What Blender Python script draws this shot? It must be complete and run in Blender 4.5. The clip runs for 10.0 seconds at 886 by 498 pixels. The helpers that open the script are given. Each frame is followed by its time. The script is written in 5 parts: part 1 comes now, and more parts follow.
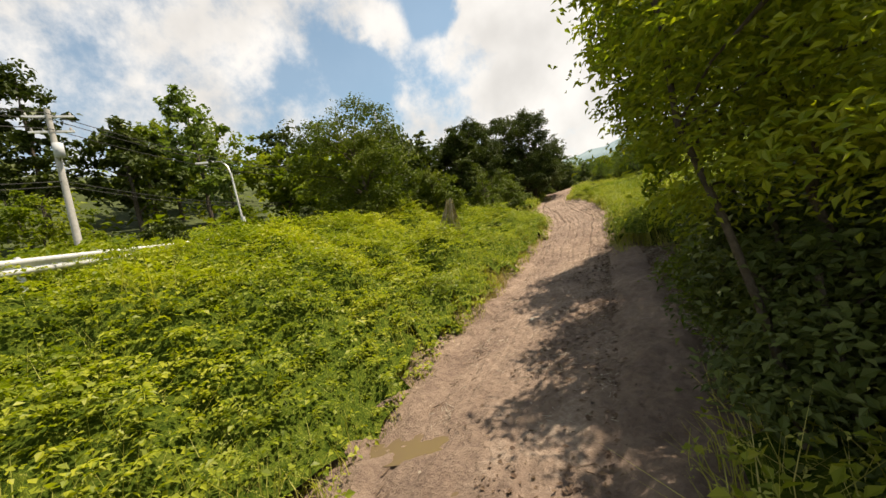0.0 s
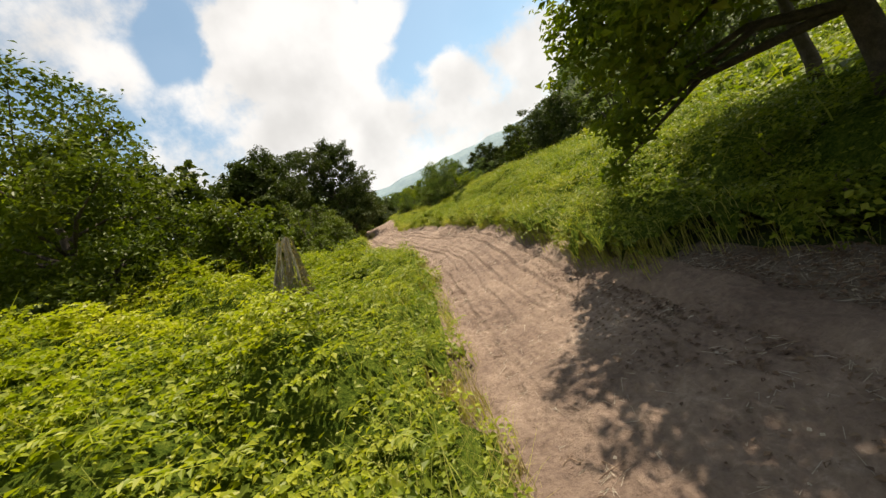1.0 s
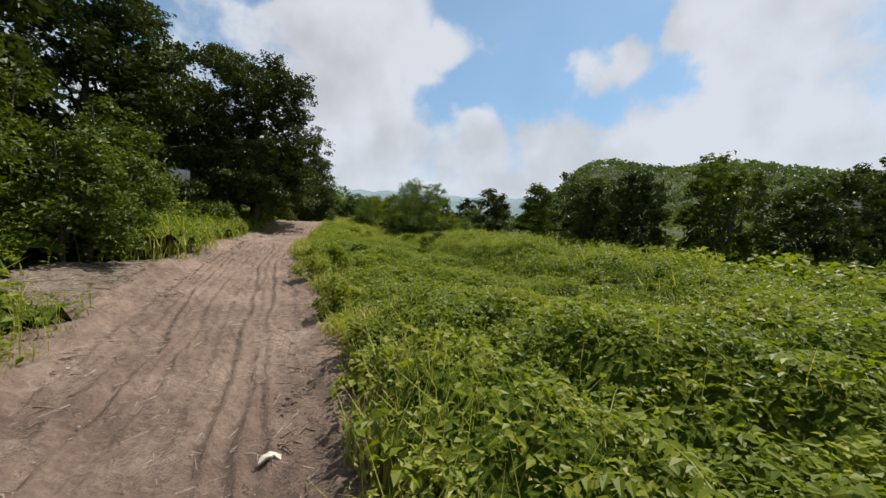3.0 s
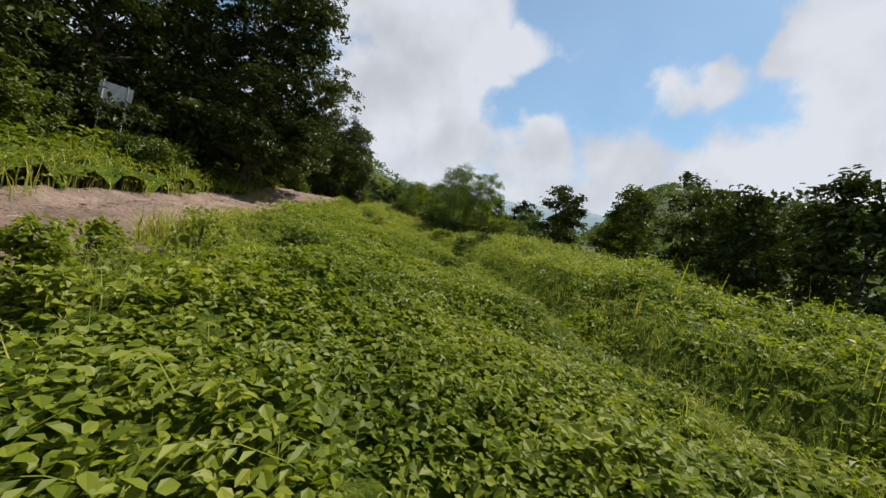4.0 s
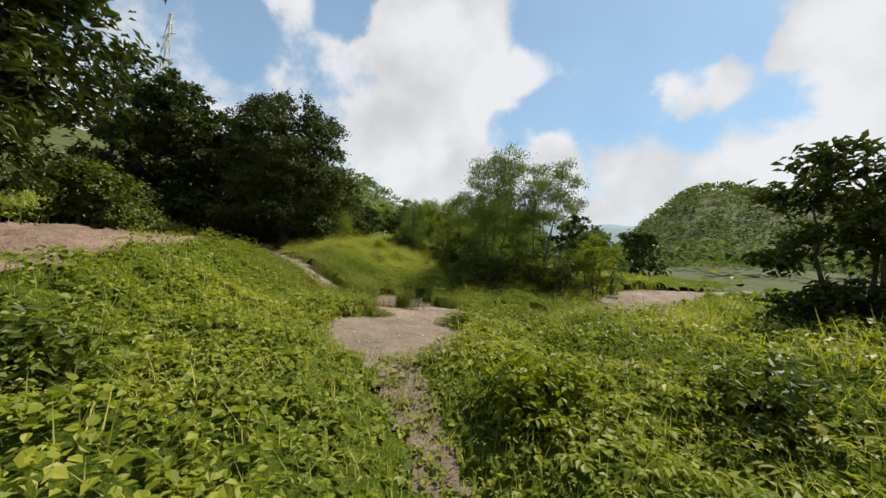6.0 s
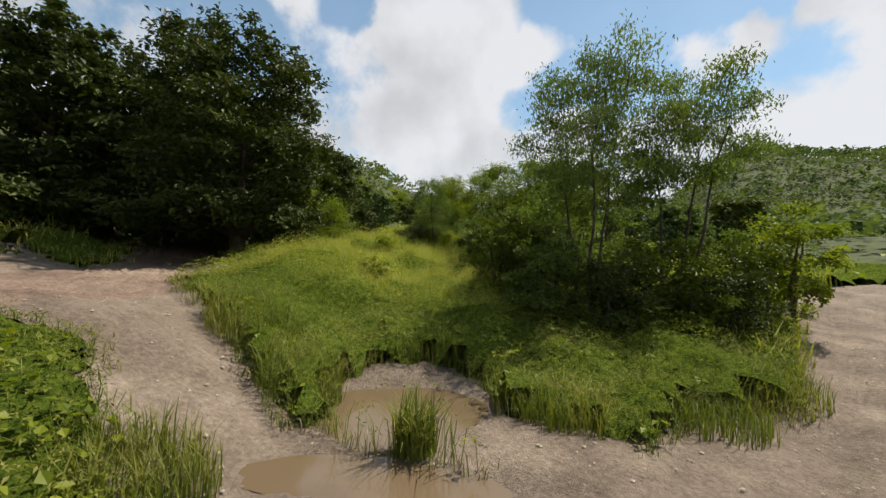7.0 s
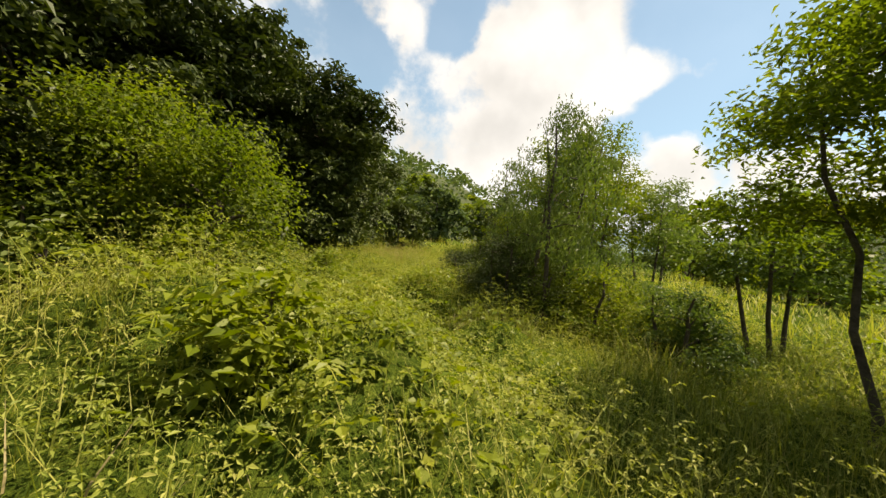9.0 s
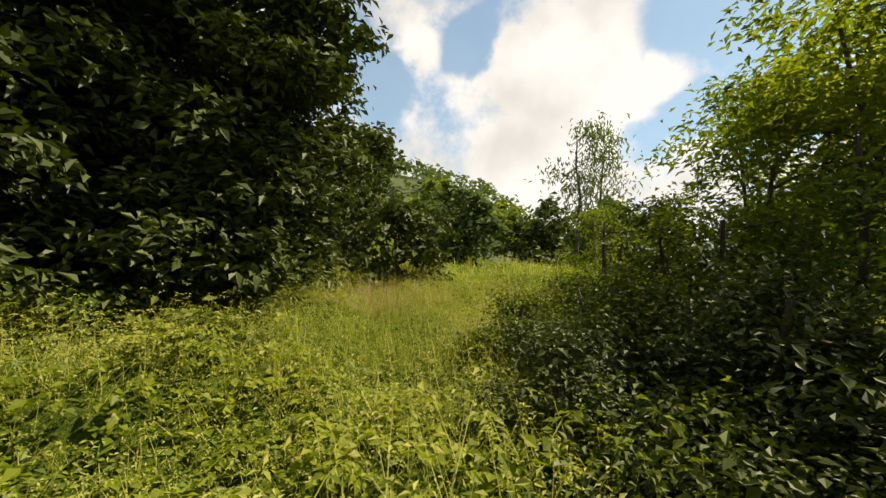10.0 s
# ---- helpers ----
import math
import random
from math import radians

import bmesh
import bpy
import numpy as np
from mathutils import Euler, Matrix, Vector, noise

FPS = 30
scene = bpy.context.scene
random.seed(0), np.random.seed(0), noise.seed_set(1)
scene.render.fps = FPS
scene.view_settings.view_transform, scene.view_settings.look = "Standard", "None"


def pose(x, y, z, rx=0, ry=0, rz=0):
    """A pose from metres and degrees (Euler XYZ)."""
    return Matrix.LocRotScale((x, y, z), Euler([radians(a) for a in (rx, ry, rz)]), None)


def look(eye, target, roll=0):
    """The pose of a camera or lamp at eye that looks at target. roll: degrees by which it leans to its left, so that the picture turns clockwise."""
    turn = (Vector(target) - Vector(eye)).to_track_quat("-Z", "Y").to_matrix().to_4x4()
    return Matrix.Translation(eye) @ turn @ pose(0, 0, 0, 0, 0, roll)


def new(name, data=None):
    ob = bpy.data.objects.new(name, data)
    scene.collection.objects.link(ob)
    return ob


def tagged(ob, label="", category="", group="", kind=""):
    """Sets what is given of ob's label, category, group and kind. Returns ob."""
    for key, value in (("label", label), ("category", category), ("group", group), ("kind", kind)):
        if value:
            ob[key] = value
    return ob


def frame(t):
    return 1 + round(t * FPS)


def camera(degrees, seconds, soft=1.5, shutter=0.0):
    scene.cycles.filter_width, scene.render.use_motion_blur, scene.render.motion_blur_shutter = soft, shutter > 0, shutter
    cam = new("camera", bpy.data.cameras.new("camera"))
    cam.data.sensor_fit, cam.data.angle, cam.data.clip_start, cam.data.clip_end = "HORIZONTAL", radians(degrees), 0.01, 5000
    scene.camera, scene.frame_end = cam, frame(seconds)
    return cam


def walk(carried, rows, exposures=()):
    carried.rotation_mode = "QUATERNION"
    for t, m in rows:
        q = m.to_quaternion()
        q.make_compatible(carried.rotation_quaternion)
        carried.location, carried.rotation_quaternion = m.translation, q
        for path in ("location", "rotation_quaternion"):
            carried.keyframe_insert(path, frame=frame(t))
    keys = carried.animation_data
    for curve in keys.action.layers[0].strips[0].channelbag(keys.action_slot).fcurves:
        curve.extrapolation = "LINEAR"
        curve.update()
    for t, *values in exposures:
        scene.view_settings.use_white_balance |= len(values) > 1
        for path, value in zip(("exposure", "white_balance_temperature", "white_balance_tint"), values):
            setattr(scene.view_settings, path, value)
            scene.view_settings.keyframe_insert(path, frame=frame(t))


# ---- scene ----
cam = camera(99.7, 10.0)
PATH = [
    (0, (0.061, -0.202, 2.912), (-0.906, 1.549, 2.964), -14.9),
    (0.5, (-2.530, 2.548, 3.402), (-2.868, 4.519, 3.425), -24.0),
    (1, (-3.917, 6.057, 4.010), (-3.905, 8.055, 3.912), -26.4),
    (1.5, (-4.384, 9.832, 4.604), (-4.128, 11.811, 4.475), -21.7),
    (2, (-4.119, 13.890, 4.996), (-3.673, 15.833, 4.839), -16.5),
    (2.5, (-3.427, 17.935, 5.285), (-2.927, 19.868, 5.171), -10.7),
    (3, (-2.188, 21.978, 5.416), (-1.906, 23.957, 5.454), 1.9),
    (3.2, (-1.787, 23.571, 5.586), (-1.583, 25.560, 5.620), 6.1),
    (4.3, (-0.800, 33.118, 6.095), (-0.776, 35.118, 6.104), 10.9),
    (4.5, (-0.755, 34.860, 6.298), (-0.750, 36.860, 6.305), 10.8),
    (5, (-0.856, 39.212, 6.856), (-0.908, 41.211, 6.878), 9.6),
    (5.5, (-1.243, 43.415, 7.387), (-1.337, 45.407, 7.537), 9.0),
    (5.7, (-1.404, 45.029, 7.593), (-1.487, 47.022, 7.744), 7.8),
    (6.8, (-2.424, 54.465, 8.592), (-2.569, 56.459, 8.647), 2.5),
    (7, (-2.700, 56.186, 8.751), (-2.880, 58.177, 8.807), 2.4),
    (7.5, (-3.313, 60.459, 8.954), (-3.560, 62.442, 9.023), 1.8),
    (8, (-3.900, 64.765, 9.458), (-4.284, 66.727, 9.514), 4.9),
    (8.5, (-4.475, 69.007, 9.870), (-5.010, 70.933, 9.911), 9.6),
    (9, (-5.404, 72.671, 10.100), (-6.003, 74.576, 10.218), 9.0),
    (9.5, (-6.583, 76.434, 10.423), (-7.252, 78.311, 10.600), 7.0),
    (10, (-8.083, 80.216, 10.945), (-8.811, 82.070, 11.133), 6.6),
]
EXPOSURES = [(0, 0.62, 7900, 12.5), (1.0, 0.64, 7700, 12.5), (1.5, 0.62, 7300, 12.5), (2.0, 0.47, 7000, 12.5), (2.5, 0.25, 6900, 12.5), (3.0, 0.14, 6600, 12.5), (4.5, 0.25, 6800, 12.5), (5.5, 0.38, 7100, 12.5), (7.0, 0.30, 7000, 12.5), (8.0, 0.58, 7600, 12.5), (9.0, 0.74, 8200, 12.5), (9.5, 0.70, 8200, 12.5), (10.0, 0.66, 8200, 12.5)]
walk(cam, [(t, look(eye, target, roll)) for t, eye, target, roll in PATH], EXPOSURES)

SKY_STRENGTH, SUN_POWER = 0.095, 6.0
CLOUD_COLOUR, SKY_TINT = (6.7, 7.15, 7.75, 1), (1.05, 1.38, 1.36, 1)


def toward(az, el):
    """A direction from degrees right of +y and degrees above the level."""
    a, e = radians(az), radians(el)
    return (math.sin(a) * math.cos(e), math.cos(a) * math.cos(e), math.sin(e))


# clouds (+) and blue gaps (-): degrees right of +y, degrees up, half width in degrees, weight
CLOUD_SPOTS = [(-6, 26, 17, 0.40), (-12, 33, 8, 0.30), (1, 34, 5, 0.30), (-4, 40, 9, 0.22), (-21.3, 34.2, 5.5, -0.55), (-33.5, 25.5, 5.5, -0.40), (-39, 31, 8, -0.20), (-46, 38, 9, 0.22), (-57, 29, 11, 0.14), (-29, 33, 4, 0.30),
               (25, 31, 17, -0.50), (12, 35, 8, -0.34), (5.4, 21.8, 3.4, -0.42), (11.5, 24.5, 5, -0.34), (38, 22.5, 5, -0.26), (9.4, 29.4, 4.2, 0.55), (15.2, 30, 3.0, 0.34), (17.5, 34.3, 2.6, 0.34),
               (27.5, 25.2, 4.4, 0.46), (31.0, 26.2, 5.2, 0.52), (35, 25.9, 4.2, 0.46), (47, 29, 10, 0.70), (40, 28.5, 3.6, 0.42), (13, 18.5, 5, 0.36), (24, 17, 6, 0.34), (36, 17.6, 6, 0.34), (47, 15, 9, 0.30), (58, 20, 12, 0.10)]
NEAR_DENS, MID_DENS, FAR_DENS, GRASS_DENS, WEED_DENS = 220, 40, 0.28, 190, 115

# ---------------------------------------------------------------- world, sun
SUN_EL, SUN_AZ = radians(62), radians(57)          # azimuth from +y towards +x
sun_dir = Vector((math.sin(SUN_AZ) * math.cos(SUN_EL), math.cos(SUN_AZ) * math.cos(SUN_EL), math.sin(SUN_EL)))
world = bpy.data.worlds.new("world")
scene.world = world
world.use_nodes = True
wn, wl = world.node_tree.nodes, world.node_tree.links
wn.clear()


def wnode(kind, **kw):
    n = wn.new(kind)
    for k, v in kw.items():
        n.inputs[k].default_value = v
    return n


def wmath(op, a, b=None, clamp=False):
    n = wn.new("ShaderNodeMath")
    n.operation, n.use_clamp = op, clamp
    for i, v in enumerate((a, b)):
        if v is None:
            continue
        if isinstance(v, (int, float)):
            n.inputs[i].default_value = v
        else:
            wl.new(v, n.inputs[i])
    return n.outputs[0]


sky = wn.new("ShaderNodeTexSky")
sky.sky_type, sky.sun_disc = "NISHITA", False
sky.sun_elevation, sky.sun_rotation = SUN_EL, SUN_AZ
sky.air_density, sky.dust_density, sky.ozone_density = 1.0, 0.6, 1.6
coord = wn.new("ShaderNodeTexCoord")
sep = wn.new("ShaderNodeSeparateXYZ")
wl.new(coord.outputs["Generated"], sep.inputs[0])
zc = wmath("MAXIMUM", wmath("ADD", sep.outputs[2], 0.12), 0.03)
comb = wn.new("ShaderNodeCombineXYZ")
wl.new(wmath("DIVIDE", sep.outputs[0], zc), comb.inputs[0])
wl.new(wmath("DIVIDE", sep.outputs[1], zc), comb.inputs[1])
n1 = wnode("ShaderNodeTexNoise", Scale=1.1, Detail=9.0, Roughness=0.55)
wl.new(comb.outputs[0], n1.inputs["Vector"])
fray = wnode("ShaderNodeTexNoise", Scale=11.0, Detail=10.0, Roughness=0.62)
wl.new(coord.outputs["Generated"], fray.inputs["Vector"])
n2 = wnode("ShaderNodeTexNoise", Scale=5.0, Detail=6.0, Roughness=0.5)
wl.new(coord.outputs["Generated"], n2.inputs["Vector"])


warp = wnode("ShaderNodeTexNoise", Scale=5.5, Detail=6.0, Roughness=0.50)
wl.new(coord.outputs["Generated"], warp.inputs["Vector"])
w1 = wn.new("ShaderNodeVectorMath")
w1.operation = "SUBTRACT"
wl.new(warp.outputs["Color"], w1.inputs[0])
w1.inputs[1].default_value = (0.5, 0.5, 0.5)
w2 = wn.new("ShaderNodeVectorMath")
w2.operation = "MULTIPLY_ADD"
wl.new(w1.outputs[0], w2.inputs[0])
w2.inputs[1].default_value = (0.11, 0.11, 0.08)
wl.new(coord.outputs["Generated"], w2.inputs[2])
w3 = wn.new("ShaderNodeVectorMath")
w3.operation = "NORMALIZE"
wl.new(w2.outputs[0], w3.inputs[0])


def sky_spot(d, width):
    """A soft weight round a direction of the sky, 0 to 1."""
    v = Vector(d).normalized()
    dot = wn.new("ShaderNodeVectorMath")
    dot.operation = "DOT_PRODUCT"
    wl.new(w3.outputs[0], dot.inputs[0])
    dot.inputs[1].default_value = v
    m = wn.new("ShaderNodeMapRange")
    m.interpolation_type = "SMOOTHSTEP"
    m.inputs["From Min"].default_value = math.cos(radians(width))
    m.inputs["From Max"].default_value = 1.0
    wl.new(dot.outputs["Value"], m.inputs["Value"])
    return m.outputs[0]


cover = wmath("ADD", wmath("MULTIPLY", n1.outputs["Fac"], 0.45), wmath("SUBTRACT", wmath("MULTIPLY", fray.outputs["Fac"], 1.25), 0.28))
for az, el, width, gain in CLOUD_SPOTS:
    cover = wmath("ADD", cover, wmath("MULTIPLY", sky_spot(toward(az, el), width), gain))
low = wn.new("ShaderNodeMapRange")                   # cloud thickens towards the horizon
low.inputs["From Min"].default_value, low.inputs["From Max"].default_value = 0.40, 0.20
low.inputs["To Min"].default_value, low.inputs["To Max"].default_value = 0.0, 0.24
wl.new(sep.outputs[2], low.inputs["Value"])
cover = wmath("ADD", cover, low.outputs[0])
mask = wn.new("ShaderNodeMapRange")
mask.interpolation_type = "SMOOTHSTEP"
mask.inputs["From Min"].default_value, mask.inputs["From Max"].default_value = 0.36, 0.86
wl.new(cover, mask.inputs["Value"])
shade = wn.new("ShaderNodeMapRange")
shade.interpolation_type = "SMOOTHSTEP"
shade.inputs["From Min"].default_value, shade.inputs["From Max"].default_value = 0.28, 0.72
shade.inputs["To Min"].default_value, shade.inputs["To Max"].default_value = 0.74, 1.06
wl.new(n2.outputs["Fac"], shade.inputs["Value"])
cloud = wn.new("ShaderNodeMix")
cloud.data_type = "RGBA"
cloud.inputs["A"].default_value = (0, 0, 0, 1)
cloud.inputs["B"].default_value = CLOUD_COLOUR
wl.new(shade.outputs[0], cloud.inputs["Factor"])
skygain = wn.new("ShaderNodeMix")
skygain.data_type, skygain.blend_type = "RGBA", "MULTIPLY"
skygain.inputs["Factor"].default_value = 1.0
skygain.inputs["B"].default_value = SKY_TINT
wl.new(sky.outputs[0], skygain.inputs["A"])
both = wn.new("ShaderNodeMix")
both.data_type = "RGBA"
wl.new(wmath("ADD", wmath("MULTIPLY", mask.outputs[0], 0.82), 0.13), both.inputs["Factor"])
wl.new(skygain.outputs["Result"], both.inputs["A"])
wl.new(cloud.outputs["Result"], both.inputs["B"])
bg = wnode("ShaderNodeBackground", Strength=SKY_STRENGTH)
wl.new(both.outputs["Result"], bg.inputs["Color"])
wout = wn.new("ShaderNodeOutputWorld")
wl.new(bg.outputs[0], wout.inputs[0])

sun = new("sun", bpy.data.lights.new("sun", "SUN"))
sun.data.energy, sun.data.angle, sun.data.color = SUN_POWER, radians(0.6), (1.0, 0.95, 0.86)
sun.matrix_world = look(sun_dir * 200, (0, 0, 0))


# ---------------------------------------------------------------- materials
def material(name):
    m = bpy.data.materials.new(name)
    m.use_nodes = True
    m.node_tree.nodes.clear()
    return m, m.node_tree.nodes, m.node_tree.links


def ramp(nodes, stops):
    r = nodes.new("ShaderNodeValToRGB")
    e = r.color_ramp.elements
    while len(e) < len(stops):
        e.new(0.5)
    for i, (p, c) in enumerate(stops):
        e[i].position, e[i].color = p, (*c, 1)
    return r


def leaf_material(name, colours, gloss=0.45, through_light=0.35, patch=0.6, spec=0.35):
    """Foliage: hue by leaf and by patch, light passing through, waxy gloss."""
    m, n, l = material(name)
    geo = n.new("ShaderNodeNewGeometry")
    tc = n.new("ShaderNodeTexCoord")
    noi = n.new("ShaderNodeTexNoise")
    noi.inputs["Scale"].default_value, noi.inputs["Detail"].default_value = patch, 4
    l.new(geo.outputs["Position"], noi.inputs["Vector"])
    add = n.new("ShaderNodeMath")
    add.operation = "MULTIPLY_ADD"
    l.new(geo.outputs["Random Per Island"], add.inputs[0])
    add.inputs[1].default_value = 0.40
    spot = n.new("ShaderNodeMath")
    spot.operation = "MULTIPLY_ADD"
    l.new(noi.outputs["Fac"], spot.inputs[0])
    spot.inputs[1].default_value, spot.inputs[2].default_value = 1.3, -0.15
    l.new(spot.outputs[0], add.inputs[2])
    sub = n.new("ShaderNodeMath")
    sub.operation = "SUBTRACT"
    l.new(add.outputs[0], sub.inputs[0])
    sub.inputs[1].default_value = 0.20
    r = ramp(n, [(i / (len(colours) - 1), c) for i, c in enumerate(colours)])
    l.new(sub.outputs[0], r.inputs[0])
    p = n.new("ShaderNodeBsdfPrincipled")
    p.inputs["Roughness"].default_value = gloss
    p.inputs["Specular IOR Level"].default_value = spec
    l.new(r.outputs[0], p.inputs["Base Color"])
    t = n.new("ShaderNodeBsdfTranslucent")
    tm = n.new("ShaderNodeMix")
    tm.data_type, tm.blend_type = "RGBA", "MULTIPLY"
    tm.inputs["Factor"].default_value = 1.0
    tm.inputs["B"].default_value = (1.25, 1.35, 0.5, 1)
    l.new(r.outputs[0], tm.inputs["A"])
    l.new(tm.outputs["Result"], t.inputs["Color"])
    mix = n.new("ShaderNodeMixShader")
    mix.inputs[0].default_value = through_light
    l.new(p.outputs[0], mix.inputs[1])
    l.new(t.outputs[0], mix.inputs[2])
    o = n.new("ShaderNodeOutputMaterial")
    l.new(mix.outputs[0], o.inputs[0])
    return m


def rough_material(name, colours, scale, rough=0.9, bump=0.4, fine=6.0, bump_size=0.03, spec=0.3, metal=0.0):
    """Soil, bark, stone, paint: colour at two scales and a fine relief."""
    m, n, l = material(name)
    geo = n.new("ShaderNodeNewGeometry")
    a = n.new("ShaderNodeTexNoise")
    a.inputs["Scale"].default_value, a.inputs["Detail"].default_value, a.inputs["Roughness"].default_value = scale, 8, 0.65
    b = n.new("ShaderNodeTexNoise")
    b.inputs["Scale"].default_value, b.inputs["Detail"].default_value, b.inputs["Roughness"].default_value = scale * fine, 8, 0.7
    for q in (a, b):
        l.new(geo.outputs["Position"], q.inputs["Vector"])
    mx = n.new("ShaderNodeMath")
    mx.operation = "MULTIPLY_ADD"
    l.new(b.outputs["Fac"], mx.inputs[0])
    mx.inputs[1].default_value = 0.7
    l.new(a.outputs["Fac"], mx.inputs[2])
    sb = n.new("ShaderNodeMapRange")
    sb.inputs["From Min"].default_value, sb.inputs["From Max"].default_value = 0.55, 1.15
    l.new(mx.outputs[0], sb.inputs["Value"])
    r = ramp(n, [(i / max(1, len(colours) - 1), c) for i, c in enumerate(colours)])
    l.new(sb.outputs[0], r.inputs[0])
    p = n.new("ShaderNodeBsdfPrincipled")
    p.inputs["Roughness"].default_value = rough
    p.inputs["Metallic"].default_value = metal
    p.inputs["Specular IOR Level"].default_value = spec
    l.new(r.outputs[0], p.inputs["Base Color"])
    bp = n.new("ShaderNodeBump")
    bp.inputs["Strength"].default_value, bp.inputs["Distance"].default_value = bump, bump_size
    l.new(b.outputs["Fac"], bp.inputs["Height"])
    l.new(bp.outputs[0], p.inputs["Normal"])
    o = n.new("ShaderNodeOutputMaterial")
    l.new(p.outputs[0], o.inputs[0])
    return m


M_KUDZU = leaf_material("kudzu_leaf", [(0.040, 0.066, 0.007), (0.104, 0.142, 0.011), (0.190, 0.216, 0.020), (0.29, 0.285, 0.036)], 0.48, 0.40, 0.45, 0.20)
M_BANK = leaf_material("bank_leaf", [(0.055, 0.085, 0.010), (0.145, 0.185, 0.017), (0.27, 0.29, 0.026), (0.40, 0.385, 0.045)], 0.48, 0.42, 0.5, 0.25)
M_ISLAND = leaf_material("meadow_grass", [(0.046, 0.072, 0.013), (0.094, 0.122, 0.022), (0.165, 0.175, 0.036), (0.33, 0.28, 0.115)], 0.6, 0.36, 0.6, 0.15)
M_GRASS = leaf_material("grass_blade", [(0.098, 0.128, 0.023), (0.205, 0.228, 0.042), (0.345, 0.325, 0.08), (0.50, 0.43, 0.20)], 0.6, 0.36, 0.4, 0.2)
M_STRAW = leaf_material("dry_grass", [(0.18, 0.15, 0.06), (0.30, 0.24, 0.11), (0.40, 0.32, 0.17)], 0.7, 0.3, 0.8)
M_WEED = leaf_material("weed_leaf", [(0.088, 0.120, 0.021), (0.190, 0.225, 0.040), (0.300, 0.308, 0.066), (0.41, 0.37, 0.13)], 0.55, 0.36, 0.5, 0.2)
M_VINE = leaf_material("vine_leaf", [(0.025, 0.043, 0.006), (0.055, 0.082, 0.010), (0.098, 0.125, 0.015), (0.16, 0.175, 0.023)], 0.5, 0.28, 0.5, 0.2)
M_OAK = leaf_material("oak_leaf", [(0.018, 0.030, 0.007), (0.037, 0.055, 0.011), (0.064, 0.084, 0.018), (0.105, 0.122, 0.03)], 0.55, 0.16, 0.3, 0.22)
M_WILLOW = leaf_material("willow_leaf", [(0.046, 0.078, 0.020), (0.086, 0.130, 0.032), (0.135, 0.180, 0.050), (0.21, 0.24, 0.085)], 0.5, 0.40, 0.5, 0.25)
M_BRIGHT = leaf_material("locust_leaf", [(0.05, 0.078, 0.009), (0.095, 0.135, 0.014), (0.16, 0.19, 0.022), (0.25, 0.26, 0.036)], 0.55, 0.48, 0.4, 0.15)
# Paler, slightly blue greens: distance haze is mixed into this leaf colour.
M_FAR = leaf_material("hazy_far_leaf", [(0.034, 0.056, 0.026), (0.070, 0.102, 0.044), (0.120, 0.155, 0.060), (0.175, 0.205, 0.080)], 0.8, 0.25, 0.03, 0.05)
M_BARK = rough_material("bark", [(0.03, 0.024, 0.018), (0.075, 0.06, 0.045), (0.14, 0.115, 0.09)], 5, 0.95, 0.8)
M_PALEBARK = rough_material("dead_wood", [(0.24, 0.20, 0.15), (0.38, 0.33, 0.26), (0.52, 0.46, 0.38)], 7, 0.95, 0.8)
M_BRUSHY = rough_material("dry_vine", [(0.14, 0.12, 0.09), (0.24, 0.21, 0.16), (0.36, 0.32, 0.25)], 7, 0.95, 0.8)
M_DIRT = rough_material("bare_earth", [(0.085, 0.060, 0.046), (0.150, 0.104, 0.079), (0.225, 0.162, 0.122), (0.35, 0.275, 0.215)], 0.7, 0.92, 1.0, 14, 0.09)
M_GRAVEL = rough_material("pale_gravel_earth", [(0.075, 0.057, 0.043), (0.130, 0.100, 0.075), (0.195, 0.155, 0.118), (0.30, 0.25, 0.20)], 0.9, 0.92, 1.0, 16, 0.06)
# Soil in dark greens, for gaps between the plants and far grass slopes.
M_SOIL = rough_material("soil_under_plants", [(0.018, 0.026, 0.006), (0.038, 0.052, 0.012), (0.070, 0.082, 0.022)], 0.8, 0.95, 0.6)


# ---------------------------------------------------------------- land form
TRACK = [(-1.2, -30), (-1.5, -12), (-1.7, -4), (-1.9, 2), (-2.2, 7), (-2.6, 12), (-2.9, 16.5), (-3.1, 21), (-5.1, 29), (-6.6, 34), (-8.1, 41.7), (-9.0, 47), (-9.6, 54), (-10.4, 60.5), (-12.2, 66.5), (-15.5, 72), (-22, 77)]
SIDE = [(-11.0, 63.6), (-8.8, 62.4), (-6.3, 60.7), (-4.3, 59.2), (-2.5, 58.4), (0, 59.2), (1.8, 60.5), (4.1, 62.5), (6.3, 65.2), (9.5, 69.5), (15, 73), (24, 75.5), (45, 78)]
OLDTRACK = [(5.0, 30), (3.9, 34), (2.9, 36.6), (2.4, 38.4), (1.85, 39.8), (1.3, 42.1), (0.9, 44.0), (0.4, 45.6), (-0.2, 47.2), (-0.9, 49), (-1.4, 50.2), (-1.95, 51.7), (-2.6, 53.2), (-2.6, 58)]
BRANCH = [(-11.3, 63), (-15, 64.5), (-22, 66.5), (-32, 68)]


# a stretch of the plan from the start to the far meadow, along which the plants are finest
FLIGHT = [(0.5, -3), (-2.5, 2.5), (-4.2, 10), (-3.4, 18), (-1.8, 23.5), (-0.8, 34), (-1.2, 43.5), (-2.4, 54), (-3.3, 60.5), (-4.5, 69), (-6.6, 76.4), (-9.5, 84)]


